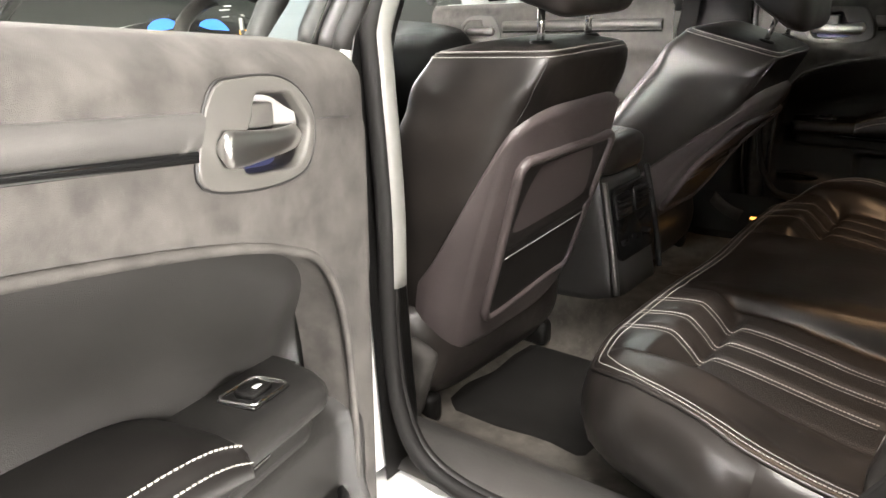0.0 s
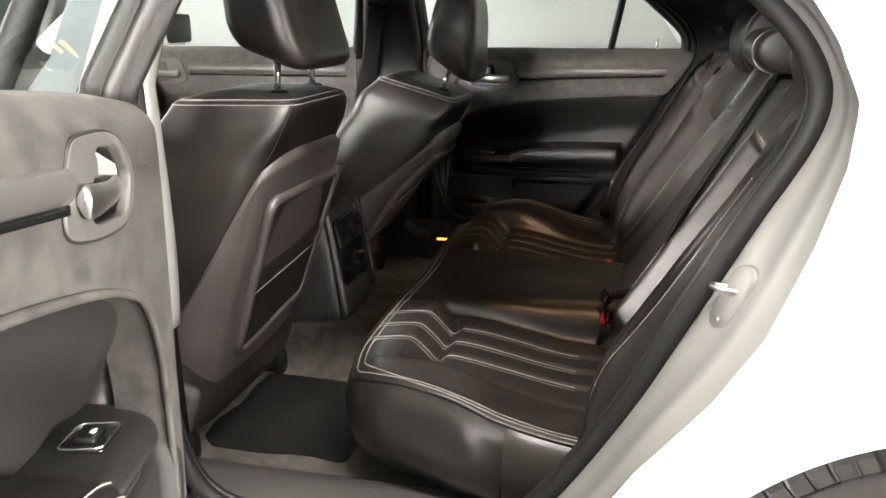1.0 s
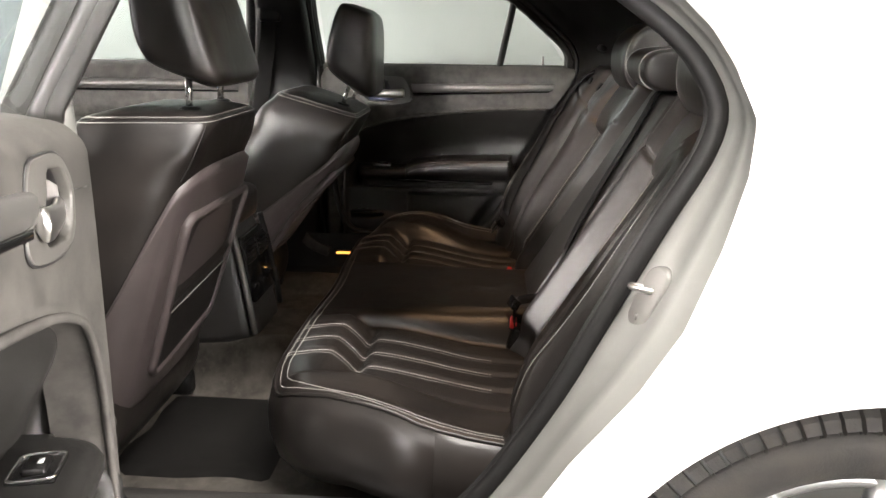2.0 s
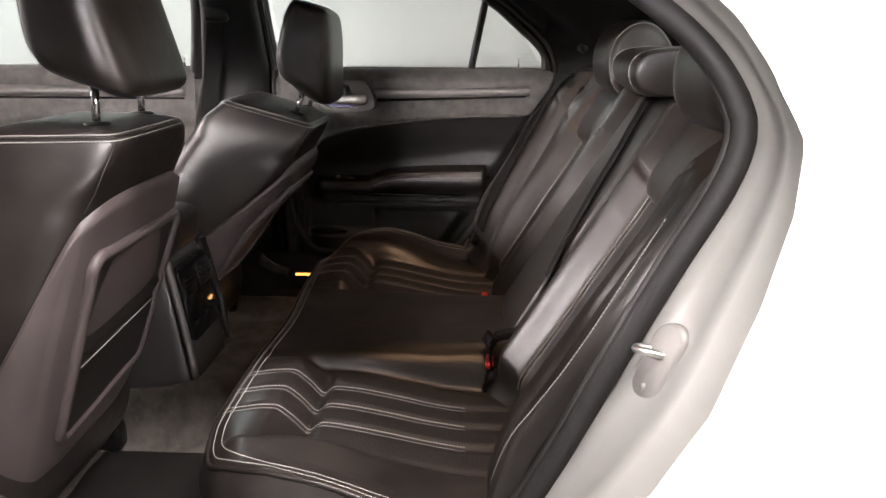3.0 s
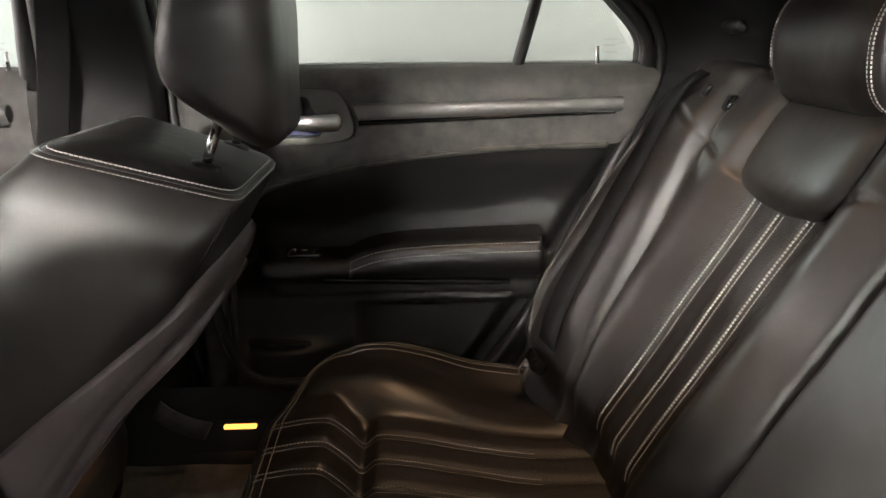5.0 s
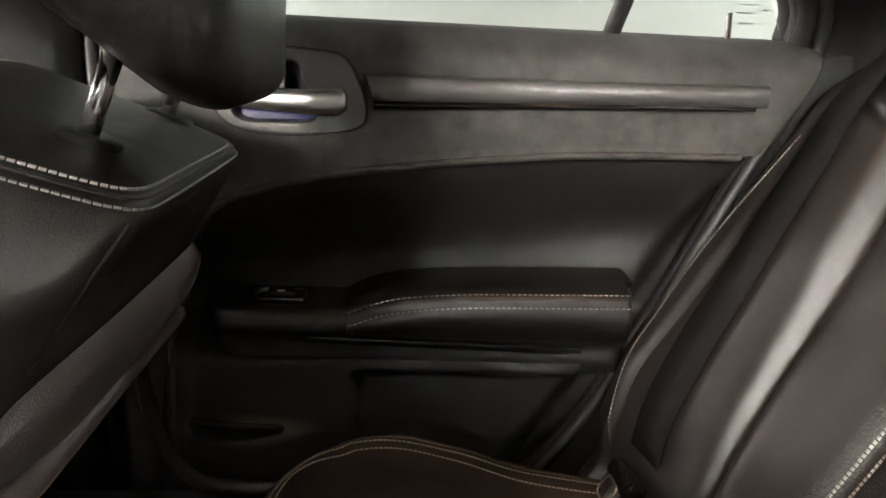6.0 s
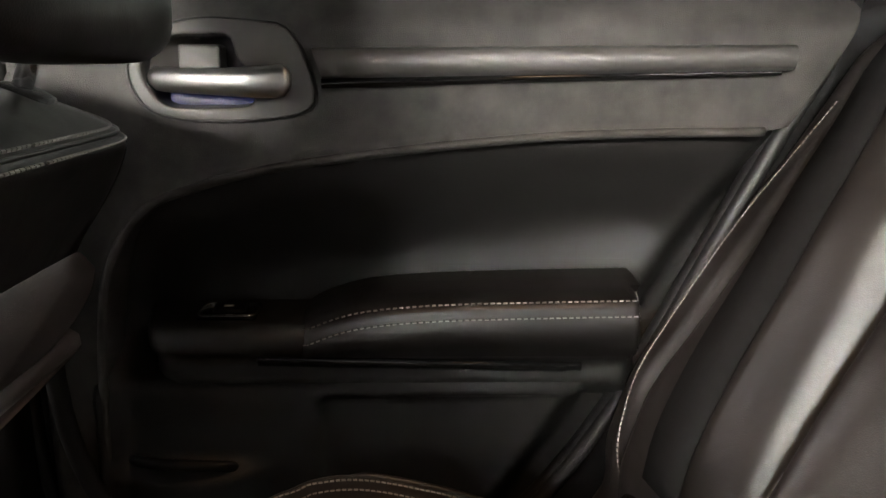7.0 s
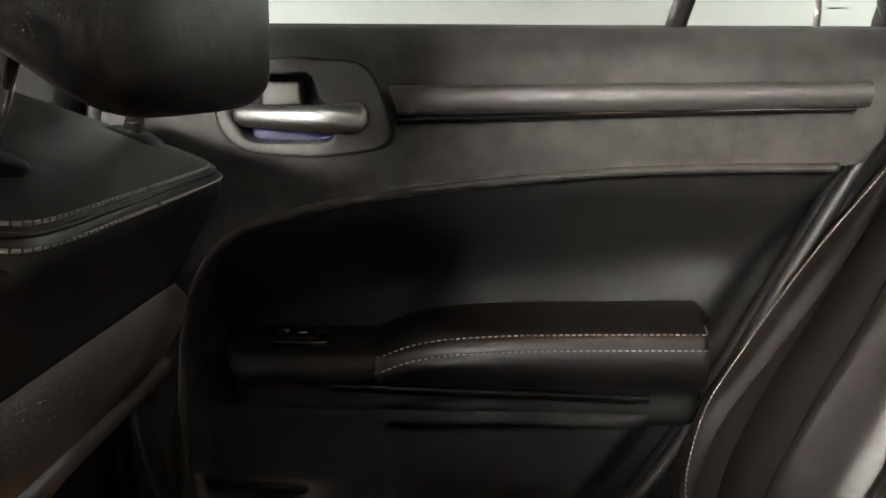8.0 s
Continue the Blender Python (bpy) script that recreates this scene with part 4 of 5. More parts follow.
# ---- front seats ----
def front_seat(label, yc, base, slim=1.0, swell=0.0):
    """A front seat seen from behind; built leaning like the driver's."""
    seat = thing("front_seat", label, "car seat", base, "front seats")
    lv = [(0.420, 0.17, 0.225, -0.69, -0.80), (0.450, 0.188, 0.24, -0.676, -0.84), (0.52, 0.200, 0.255, -0.652, -0.86), (0.60, 0.205, 0.26, -0.624, -0.862), (0.68, 0.208, 0.26, -0.597, -0.838), (0.76, 0.205, 0.250, -0.569, -0.812), (0.84, 0.197, 0.232, -0.541, -0.785), (0.885, 0.186, 0.216, -0.525, -0.768), (0.925, 0.170, 0.198, -0.510, -0.75), (0.955, 0.150, 0.182, -0.500, -0.728), (0.968, 0.140, 0.175, -0.4965, -0.720), (0.9745, 0.136, 0.171, -0.4985, -0.716), (0.9785, 0.130, 0.164, -0.503, -0.710), (0.982, 0.121, 0.153, -0.510, -0.702), (0.9865, 0.105, 0.133, -0.522, -0.688), (0.992, 0.07, 0.09, -0.542, -0.662), (0.9945, 0.035, 0.045, -0.562, -0.63)]
    thin = lambda z: 1 - (1 - slim) * float(smooth01((z - 0.50) / 0.12) * smooth01((0.97 - z) / 0.12))
    fine = spline([(z, a * thin(z), f * thin(z), xr + swell * math.exp(-(((z - 0.82) / 0.075) ** 2)), xf) for z, a, f, xr, xf in lv], 84)
    me, rows = ring_body("backrest", [(z, a, f, xr, xf, yc) for z, a, f, xr, xf in fine], 72, lambda z: 5.0 + 6.0 * float(smooth01((z - 0.88) / 0.08)))
    back = part("backrest", me, LEATHER, seat, "smooth black leather backrest")
    peak = int(np.argmax(fine[:, 0]))
    k = int(np.argmin(np.abs(fine[:peak, 0] - 0.9705)))
    top = rows[k]
    ctr = top.mean(axis=0)
    n_out = (top - ctr) * [1, 1, 0]
    n_out /= np.linalg.norm(n_out, axis=1)[:, None]
    loop = np.vstack([top, top[:1]])
    nl = np.vstack([n_out, n_out[:1]])
    welt = rows[int(np.argmin(np.abs(fine[:, 0] - 0.9758)))]
    part("edge_welt", tube("edge_welt", welt - n_out * 0.0004, 0.0016, 6, closed=True), LEATHER, back, "narrow welt in the top seam")
    upper = rows[int(np.argmin(np.abs(fine[:, 0] - 0.9798)))]
    upper = np.vstack([upper, upper[:1]]) + [0, 0, 0.0010]
    lines = [(loop + nl * 0.0012, nl), (upper, nl * 0.5 + [0, 0, 1])]
    for a0, way in ((9, 1), (63, -1)):
        col = []
        for q in np.linspace(0, 1, 14):
            r0 = rows[int(round(np.interp(0.966 - 0.10 * q, fine[:peak, 0], np.arange(peak))))]
            at = a0 - way * (1.6 * math.sin(2.2 * q) - 1.2 * q * q)
            lo = int(math.floor(at))
            col.append(r0[lo] * (1 - at + lo) + r0[lo + 1] * (at - lo))
        col = spline(np.array(col)[::2], 40) + (n_out[a0] * [1, 1, 0]) * 0.0004
        part("corner_seam", tube("corner_seam", col, 0.0014, 6), SEAL, back, "thin corner seam")
    stitches("stitching", lines, STITCH, back, step=0.0050, length=0.0038, width=0.0018)
    # padded shell that wraps round the rear face
    th = np.radians(np.r_[np.linspace(-88, -50, 12), np.linspace(-46, 46, 30), np.linspace(50, 88, 12)])
    P = np.zeros((len(th), 40, 3))
    for i, a in enumerate(th):
        q = abs(math.degrees(a))
        ztop = 0.893 - 0.028 * min(q, 45) ** 2 / 45**2 - 0.27 * max(0, (q - 45) / 43) ** 1.4
        zbot = 0.440 + 0.05 * float(smooth01((math.degrees(a) * (1 if yc < 0 else -1) + 10) / 50))
        c, sn = math.cos(a), math.sin(a)
        c2, s2 = math.copysign(abs(c) ** 0.4, c), math.copysign(abs(sn) ** 0.4, sn)
        for j, v in enumerate(np.linspace(0, 1, 40)):
            z = zbot + (ztop - zbot) * v
            ar, af, xr, xf = (float(np.interp(z, fine[:peak, 0], fine[:peak, n])) for n in (1, 2, 3, 4))
            e = min(1.0, v / 0.02 + 0.02, (1 - v) / 0.025 + 0.02, (90 - q) / 6)
            g = 0.002 + 0.009 * float(smooth01(e))
            half = (ar + af) / 2 + (ar - af) / 2 * c2 + g
            P[i, j] = ((xr + xf) / 2 + ((xr - xf) / 2 + g) * c2 + 0.004 * (1 - (v - 0.5) ** 2 * 4) * (q < 45), yc + half * s2, z)
    part("back_panel", sheet("back_panel", P), SEATBACK, seat, "dark brown-grey padded back panel")
    # map pocket: a stretched panel in a raised frame
    xrear = lambda z: float(np.interp(z, fine[:peak, 0], fine[:peak, 3]))
    zlo = lambda u: 0.505 + 0.03 * float(smooth01(u * (1 if yc < 0 else -1) / 2 + 0.5))
    Q = np.zeros((30, 40, 3))
    for i, u in enumerate(np.linspace(-1, 1, 30)):
        for j, v in enumerate(np.linspace(0, 1, 40)):
            z = zlo(u) + (0.805 - zlo(u)) * v
            half = 0.132 + 0.022 * v
            e = min((1 - abs(u)) / 0.10, (1 - v) / 0.05, v / 0.05)
            fold = 0.005 * math.exp(-(((z - 0.668 - 0.012 * u) / 0.010) ** 2)) - 0.004 * math.exp(-(((z - 0.650 - 0.012 * u) / 0.007) ** 2))
            Q[i, j] = (xrear(z) + 0.0165 - 0.003 * float(smooth01(e)) + 0.006 * float(smooth01(e)) * (v < 0.5) + fold, yc + half * u, z)
    pocket = part("map_pocket", sheet("map_pocket", Q), PERF, seat, "black stretched map pocket")
    rim = [(u, 0.0) for u in np.linspace(-0.9, 0.9, 16)] + [(1.0, t) for t in np.linspace(0.05, 0.95, 16)] + [(u, 1.0) for u in np.linspace(0.9, -0.9, 16)] + [(-1.0, t) for t in np.linspace(0.95, 0.05, 16)]
    line = []
    for u, v in rim:
        z = zlo(u) + (0.808 - zlo(u)) * v
        line.append((xrear(z) + 0.014, yc + (0.136 + 0.022 * v) * u, z))
    part("pocket_frame", tube("pocket_frame", spline(line, 90, closed=True), 0.0095, 8, closed=True), SEATBACK, seat, "raised padded pocket frame")
    lines = [([(xrear(0.640 + 0.012 * u) + 0.0205, yc + 0.14 * u, 0.640 + 0.012 * u) for u in np.linspace(-0.95, 0.95, 20)], (1, 0, 0.2))]
    stitches("pocket_stitch", lines, STITCH, pocket, step=0.006, length=0.005, width=0.0012)
    # head restraint on two posts
    hl = [(1.026, 0.07, 0.06, -0.515, -0.57), (1.029, 0.105, 0.09, -0.488, -0.598), (1.036, 0.122, 0.108, -0.478, -0.615), (1.050, 0.130, 0.117, -0.474, -0.625), (1.08, 0.132, 0.122, -0.482, -0.634), (1.13, 0.131, 0.122, -0.496, -0.637), (1.18, 0.127, 0.12, -0.510, -0.638), (1.22, 0.117, 0.111, -0.524, -0.635), (1.24, 0.10, 0.095, -0.536, -0.628), (1.25, 0.06, 0.06, -0.56, -0.61)]
    hf = spline(hl, 44)
    _, hrows = ring_body("headrest", [(z, a, f, xr, xf, yc) for z, a, f, xr, xf in hf], 56, 5.0)
    for i in range(len(hrows)):
        t = i / (len(hrows) - 1)
        hrows[i, :, 2] += 0.32 * (hf[i, 3] - hrows[i, :, 0]) * (1 - t)
    me = sheet("headrest", hrows, False, True)
    bm = bmesh.new()
    bm.from_mesh(me)
    bmesh.ops.holes_fill(bm, edges=[e for e in bm.edges if e.is_boundary])
    bm.to_mesh(me)
    bm.free()
    head = part("headrest", me, LEATHER, seat, "black leather head restraint")
    lines = []
    for idx in (21, 35):
        col = hrows[3:41, idx]
        nn = hrows[3:41, idx] - hrows[3:41].mean(axis=1)
        lines.append((col + nn / np.linalg.norm(nn, axis=1)[:, None] * 0.0012, nn))
    stitches("stitching", lines, STITCH, head, step=0.0048, length=0.0036, width=0.0014)
    for sgn in (-1, 1):
        py = yc + sgn * 0.079
        part("post", tube("post", [(-0.553, py, 0.97), (-0.548, py, 1.06)], 0.0062, 12), CHROME, seat, "chrome head restraint post")
        part("post_sleeve", ring_body("post_sleeve", [(0.978, 0.0165, 0.0165, -0.531, -0.570, py), (0.992, 0.016, 0.016, -0.532, -0.569, py), (0.9945, 0.011, 0.011, -0.538, -0.563, py)], 20, 2.4)[0], TRIM_LOW, seat, "black plastic sleeve")
    return seat


def seat_base(seat, yc, dx, dz):
    """Cushion, its side valance and runners, which do not recline."""
    lv = [(0.36, 0.21, 0.21, -0.70, -1.12), (0.40, 0.25, 0.25, -0.675, -1.17), (0.46, 0.265, 0.265, -0.67, -1.22), (0.52, 0.262, 0.262, -0.69, -1.23), (0.545, 0.24, 0.24, -0.72, -1.20), (0.55, 0.15, 0.15, -0.80, -1.10)]
    me, _ = ring_body("cushion", [(z + dz, a, f, xr + dx, xf + dx, yc) for z, a, f, xr, xf in spline(lv, 24)], 48, 6)
    made = [part("cushion", me, LEATHER, seat)]
    for sgn in (-1, 1):
        made.append(part("runner", rbox((0.46, 0.04, 0.06), (-0.93 + dx, yc + sgn * 0.20, 0.335), 0.012), TRIM_LOW, seat, "black seat runner cover"))
    for ob in made:
        ob.matrix_parent_inverse = seat.matrix_basis.inverted()


driver = front_seat("black leather driver's seat with a padded back panel", -0.375, (-0.70, -0.375, 0.42))
seat_base(driver, -0.385, 0, 0)
part("recliner_cover", rbox((0.07, 0.035, 0.15), (-0.700, -0.645, 0.43), 0.016, 3, (0, 20, 0)), TRIM, driver, "grey plastic recliner cover")
passenger = front_seat("black leather passenger seat, reclined", 0.408, (-0.70, 0.408, 0.42), 0.92, 0.028)
passenger.matrix_basis = pose(-0.74, 0.408, 0.433, 0, 17, 0)
seat_base(passenger, 0.408, 0.0, -0.02)

# ---- centre console ----
console = thing("centre_console", "black centre console with a stitched armrest lid", "console", (-0.9, 0, 0.40))
lv = [(0.40, 0.115, 0.115, -0.565, -1.35), (0.46, 0.115, 0.115, -0.575, -1.36), (0.60, 0.110, 0.11, -0.600, -1.36), (0.67, 0.108, 0.108, -0.615, -1.36), (0.68, 0.10, 0.10, -0.63, -1.34)]
part("body", ring_body("body", [(z, a, f, xr, xf, 0) for z, a, f, xr, xf in spline(lv, 16)], 56, 9)[0], CONSOLE, console, "black plastic console body")
lv = [(0.683, 0.10, 0.10, -0.62, -1.0), (0.69, 0.112, 0.112, -0.605, -1.01), (0.73, 0.116, 0.116, -0.60, -1.01), (0.752, 0.110, 0.11, -0.605, -1.0), (0.762, 0.09, 0.09, -0.63, -0.98), (0.765, 0.05, 0.05, -0.68, -0.93)]
lf = spline(lv, 24)
me, rows = ring_body("armrest_lid", [(z, a, f, xr, xf, 0) for z, a, f, xr, xf in lf], 56, 5)
lid = part("armrest_lid", me, LEATHER, console, "padded leather armrest lid")
lines = []
for q in (15, 17):
    ring = np.vstack([rows[q], rows[q][:1]])
    nn = ring - ring.mean(axis=0) + [0, 0, 0.08]
    lines.append((ring + nn / np.linalg.norm(nn, axis=1)[:, None] * 0.0012, nn))
stitches("stitching", lines, STITCH, lid, width=0.0022)
panel = part("rear_panel", plate(rounded(0.17, 0.16, 0.015), lambda a, c, hh: (-0.598 + hh - 0.17 * c, a, 0.575 + c), (0.0, 0.010)), GLOSS, console, "glossy black rear vent panel")
for yv in (-0.045, 0.045):
    part("vent", plate(rounded(0.072, 0.052, 0.008), lambda a, c, hh: (-0.598 + hh - 0.17 * (c + 0.04), yv + a, 0.615 + c), (0.010, 0.014)), TRIM_LOW, panel, "air vent")
    for q in range(4):
        part("vane", rbox((0.010, 0.062, 0.003), (-0.590, yv, 0.598 + q * 0.011), 0.001, 1, (0, 20, 0)), TRIM_LOW, panel)
for yv in (-0.06, 0.0, 0.06):
    part("button", rbox((0.008, 0.022, 0.012), (-0.578, yv, 0.535), 0.003), GLOSS, panel, "small black button")
for sg in (-1, 1):
    # right edge coloured black to sink into the shade; left one stays grey
    part("side_edge", tube("side_edge", spline([(-0.612, sg * 0.105, 0.675), (-0.597, sg * 0.110, 0.60), (-0.580, sg * 0.113, 0.50), (-0.572, sg * 0.112, 0.43)], 20), 0.008, 8), SILVER_TRIM if sg < 0 else TRIM_LOW, console, "satin grey edge strip" if sg < 0 else "")

# ---- floor mat ----
mat_ob = thing("floor_mat", "dark carpet floor mat behind the driver's seat, deepened for shadow", "floor mat", (-0.6, -0.4, 0.30))
P = [[(x, y, 0.305 + 0.012 * smooth01((0.02 - min(x + 0.82, -0.43 - x, y + 0.52, -0.18 - y)) / 0.02) * -1 + 0.004 * noise.noise((x * 8, y * 8, 3))) for y in np.linspace(-0.52, -0.18, 30)] for x in np.linspace(-0.82, -0.43, 30)]
part("mat", sheet("mat", P), MAT, mat_ob)


# ---- doors ----
CREASE = [(-0.5176, 0.4), (-0.5146, 0.55), (-0.5088, 0.6685), (-0.4942, 0.7512), (-0.4563, 0.8105), (-0.399, 0.8357), (-0.3426, 0.8503), (-0.2872, 0.86), (-0.2318, 0.8678), (-0.1764, 0.8746), (-0.121, 0.8804), (-0.0656, 0.8853), (-0.0102, 0.8882), (0.0452, 0.8902), (0.1551, 0.8921)]
rear_edge = curve1([0.38, 0.48, 0.637, 0.705, 0.89, 0.959, 1.03], [-0.19, -0.115, -0.005, 0.052, 0.158, 0.21, 0.240])


CUP_LINE = [(-0.075, 0.012), (-0.05, 0.036), (-0.015, 0.046), (0.035, 0.045), (0.062, 0.040), (0.078, 0.016), (0.088, -0.018), (0.080, -0.033), (0.05, -0.040), (0.0, -0.043), (-0.05, -0.038), (-0.072, -0.020)]

RECESS_LINE = [(-0.070, 0.006), (-0.055, 0.022), (-0.039, 0.034), (-0.012, 0.035), (0.013, 0.034), (0.021, 0.014), (0.034, -0.004), (0.036, -0.022), (0.028, -0.031), (-0.005, -0.033), (-0.047, -0.032), (-0.064, -0.016)]
CUP_FINE = spline(CUP_LINE, 48, closed=True)


def inside(a, c, scale):
    """Whether a point lies in the scaled outline of the handle cup."""
    mid = CUP_FINE.mean(axis=0)
    pts = mid + (CUP_FINE - mid) * scale
    odd = False
    for (x1, z1), (x2, z2) in zip(pts, np.roll(pts, -1, 0)):
        if (z1 > c) != (z2 > c) and a < (x2 - x1) * (c - z1) / (z2 - z1) + x1:
            odd = not odd
    return odd


def pocket_lever(door, cx, cz, y, mirror=1):
    """Release lever in its bezel cup."""
    ax = lambda a, c, hh: (cx + mirror * a, y + hh, cz + c)
    out = CUP_FINE
    ctr = out.mean(axis=0)
    rec = spline(RECESS_LINE, 48, closed=True)
    mid = rec.mean(axis=0)
    ringp = lambda f, hh: [ax(a, c, hh) for a, c in ctr + (out - ctr) * f]
    hollow = lambda f, hh: [ax(a, c, hh) for a, c in mid + (rec - mid) * f]
    rows = [ringp(f, hh) for f, hh in ((1.07, 0.006), (1.058, -0.0005), (1.045, -0.0022), (1.02, -0.0024))] + [hollow(f, hh) for f, hh in ((1.06, -0.0024), (1.01, -0.0020), (0.99, 0.0005), (0.98, 0.008))]
    part("handle_bezel", sheet("handle_bezel", rows, False, True), BEZEL, door, "grey plastic handle bezel")
    part("bezel_gap", tube("bezel_gap", [ax(a, c, -0.0004) for a, c in ctr + (out - ctr) * 1.075], 0.0014, 6, closed=True), RUBBER, door, "dark gap round the bezel")
    part("handle_cup", sheet("handle_cup", [hollow(f, hh) for f, hh in ((0.985, 0.006), (0.97, 0.022), (0.90, 0.042), (0.5, 0.045), (0.0, 0.045))], False, True), CUP, door, "dark hollow behind the lever")
    # front wall of the cup in a paler trim, to look lit
    wall = [[ax(-0.066 + 0.034 * t + 0.008 * u, -0.004 + 0.036 * u, 0.008 + 0.034 * t) for u in (0, 0.33, 0.66, 1)] for t in np.linspace(0, 1, 5)]
    part("lit_cup_wall", sheet("lit_cup_wall", wall), SILVER_TRIM, door, "finger wall, coloured pale for the light on it")
    L = spline([(-0.066, -0.006, 0.010), (-0.03, -0.008, 0.002), (0.02, -0.0085, -0.005), (0.050, -0.008, -0.008), (0.070, -0.006, -0.0085)], 24)
    rr = np.interp(np.linspace(0, 1, 24), [0, 0.05, 0.4, 0.75, 0.95, 1], [0.006, 0.0115, 0.012, 0.0145, 0.0155, 0.008])
    pts = np.array([ax(a, c, hh) for a, c, hh in L])
    rows = []
    for p, r in zip(pts, rr):
        ang = np.linspace(0, 2 * np.pi, 16, endpoint=False)
        rows.append([(p[0], p[1] + 0.006 * math.cos(q), p[2] + r * math.sin(q)) for q in ang])
    me = sheet("lever", np.array(rows), False, True)
    bm = bmesh.new()
    bm.from_mesh(me)
    bmesh.ops.holes_fill(bm, edges=[e for e in bm.edges if e.is_boundary])
    part("lever", bm, SATIN, door, "satin chrome release lever")
    part("lock_button", plate(rounded(0.040, 0.024, 0.004), lambda a, c, hh: ax(a - 0.020, c + 0.014, hh), (0.044, 0.016)), BEZEL, door)
    part("led_lens", plate(rounded(0.110, 0.020, 0.006), lambda a, c, hh: ax(a + 0.002, c - 0.0245, hh), (0.040, 0.026)), BLUE_LED, door, "blue-lit recess")


def window_switch(door, cx, cy, z):
    sw = part("window_switch", rbox((0.062, 0.044, 0.006), (cx, cy, z), 0.003), GLOSS, door, "chrome-rimmed window switch")
    part("rim", tube("rim", [(cx + a, cy + c, z + 0.003) for a, c in spline(rounded(0.060, 0.042, 0.008), 40, closed=True)], 0.0017, 6, closed=True), CHROME, door)
    part("rocker_key", rbox((0.034, 0.022, 0.008), (cx, cy, z + 0.004), 0.003, 2, (6, 0, 0)), TRIM_LOW, door)
    part("mark", rbox((0.010, 0.005, 0.001), (cx, cy - 0.004, z + 0.0088), 0), PAINT, door)


def rear_door(label, hinge):
    """Right-hand rear door, closed; the hinge is where its Empty stands."""
    S = np.linspace(0, 1, 30)
    rows = []
    for z in np.linspace(0.30, 1.03, 30):
        xr = float(np.interp(z, [0.30, 0.54, 0.716, 0.89, 1.03], [-0.17, 0.02, 0.145, 0.228, 0.252]))
        xx = -0.615 + (xr + 0.615) * S
        rows.append(np.stack([xx - hinge[0], skin_y(-2.0 + 0 * xx, z + 0 * xx) - hinge[1], z - hinge[2] + 0 * xx], axis=1))
    door = part("rear_door", sheet("rear_door", rows), PAINT, car, label)
    door.location = hinge
    # upper trim above the sweeping crease, cut out for the handle cup
    N = 210
    C = spline(CREASE, N)
    B = spline([(-0.597, 0.40), (-0.597, 0.52), (-0.597, 0.66), (-0.597, 0.80), (-0.597, 0.93), (-0.592, 0.99), (-0.565, 1.022), (-0.50, 1.029), (-0.40, 1.030), (-0.25, 1.030), (-0.1, 1.030), (0.05, 1.030), (0.15, 1.030), (0.22, 1.029), (0.250, 1.020), (0.246, 1.0), (0.222, 0.955), (0.182, 0.897)], N)
    rows = []
    for w, dy in ((-0.03, 0.05), (-0.012, 0.014), (-0.004, 0.000), (0.006, -0.005), (0.02, -0.006), (0.05, -0.003)):
        xz = C * (1 - w) + B * w
        rows.append(np.stack([xz[:, 0], np.full(N, 0.752 + dy), xz[:, 1]], axis=1))
    for w in np.linspace(0.075, 0.97, 56):
        xz = C * (1 - w) + B * w
        y = 0.750 - 0.004 * np.sin(np.pi * w) + 0.05 * np.clip((xz[:, 1] - 0.985) / 0.05, 0, 1) ** 2 + 0.045 * smooth01((-0.555 - xz[:, 0]) / 0.045) ** 2
        rows.append(np.stack([xz[:, 0], y, xz[:, 1]], axis=1))
    for y in (0.807, 0.835):
        rows.append(np.stack([B[:, 0], y + 0 * B[:, 0], B[:, 1]], axis=1))
    bm = bmesh.new()
    bm.from_mesh(sheet("upper_trim", rows))
    holes = []
    for f in bm.faces:
        c = f.calc_center_median()
        if abs(c.x + 0.371) < 0.11 and abs(c.z - 0.946) < 0.06 and inside(c.x + 0.377, c.z - 0.944, 1.0):
            holes.append(f)
    bmesh.ops.delete(bm, geom=holes, context="FACES")
    part("upper_trim", bm, TRIM, door, "dark grey grained upper door trim")
    bead = spline([(x, 0.7440, z) for x, z in CREASE], 160)
    part("crease_bead", tube("crease_bead", bead, 0.0048, 10), TRIM, door, "rounded trim bead")
    # soft panel under the crease, pocket below the armrest
    xs, zs = np.linspace(0, 1, 90), np.linspace(0.385, 0.905, 90)
    zc = curve1([p[0] for p in CREASE[4:]], [p[1] for p in CREASE[4:]])
    P = np.zeros((90, 90, 3))
    for i, u in enumerate(xs):
        for j, z in enumerate(zs):
            x = -0.575 + (float(rear_edge(z)) + 0.095 + 0.575) * u
            d = float(zc(max(x, -0.464))) - z
            y = 0.774 + 0.050 * float(smooth01(d / 0.13)) * float(smooth01((x + 0.55) / 0.06)) + 0.012 * math.exp(-(((x - 0.03) / 0.09) ** 2 + ((z - 0.80) / 0.05) ** 2))
            y -= 0.068 * float(smooth01((0.672 - z) / 0.06))
            if x > -0.30:
                y += 0.016 * float(smooth01((0.605 - z) / 0.006)) * float(smooth01((x + 0.30) / 0.02))
            y -= 0.030 * math.exp(-(((x + 0.43) / 0.07) ** 2)) * float(smooth01((0.545 - z) / 0.03))
            y += 0.035 * float(smooth01((x - float(rear_edge(z)) - 0.004) / 0.05))
            y += 0.080 * float(smooth01((-0.515 - x) / 0.03)) * float(smooth01((0.70 - z) / 0.06))
            P[i, j] = (x, y, z)
    part("door_card", sheet("door_card", P), CARD, door, "black soft door card")
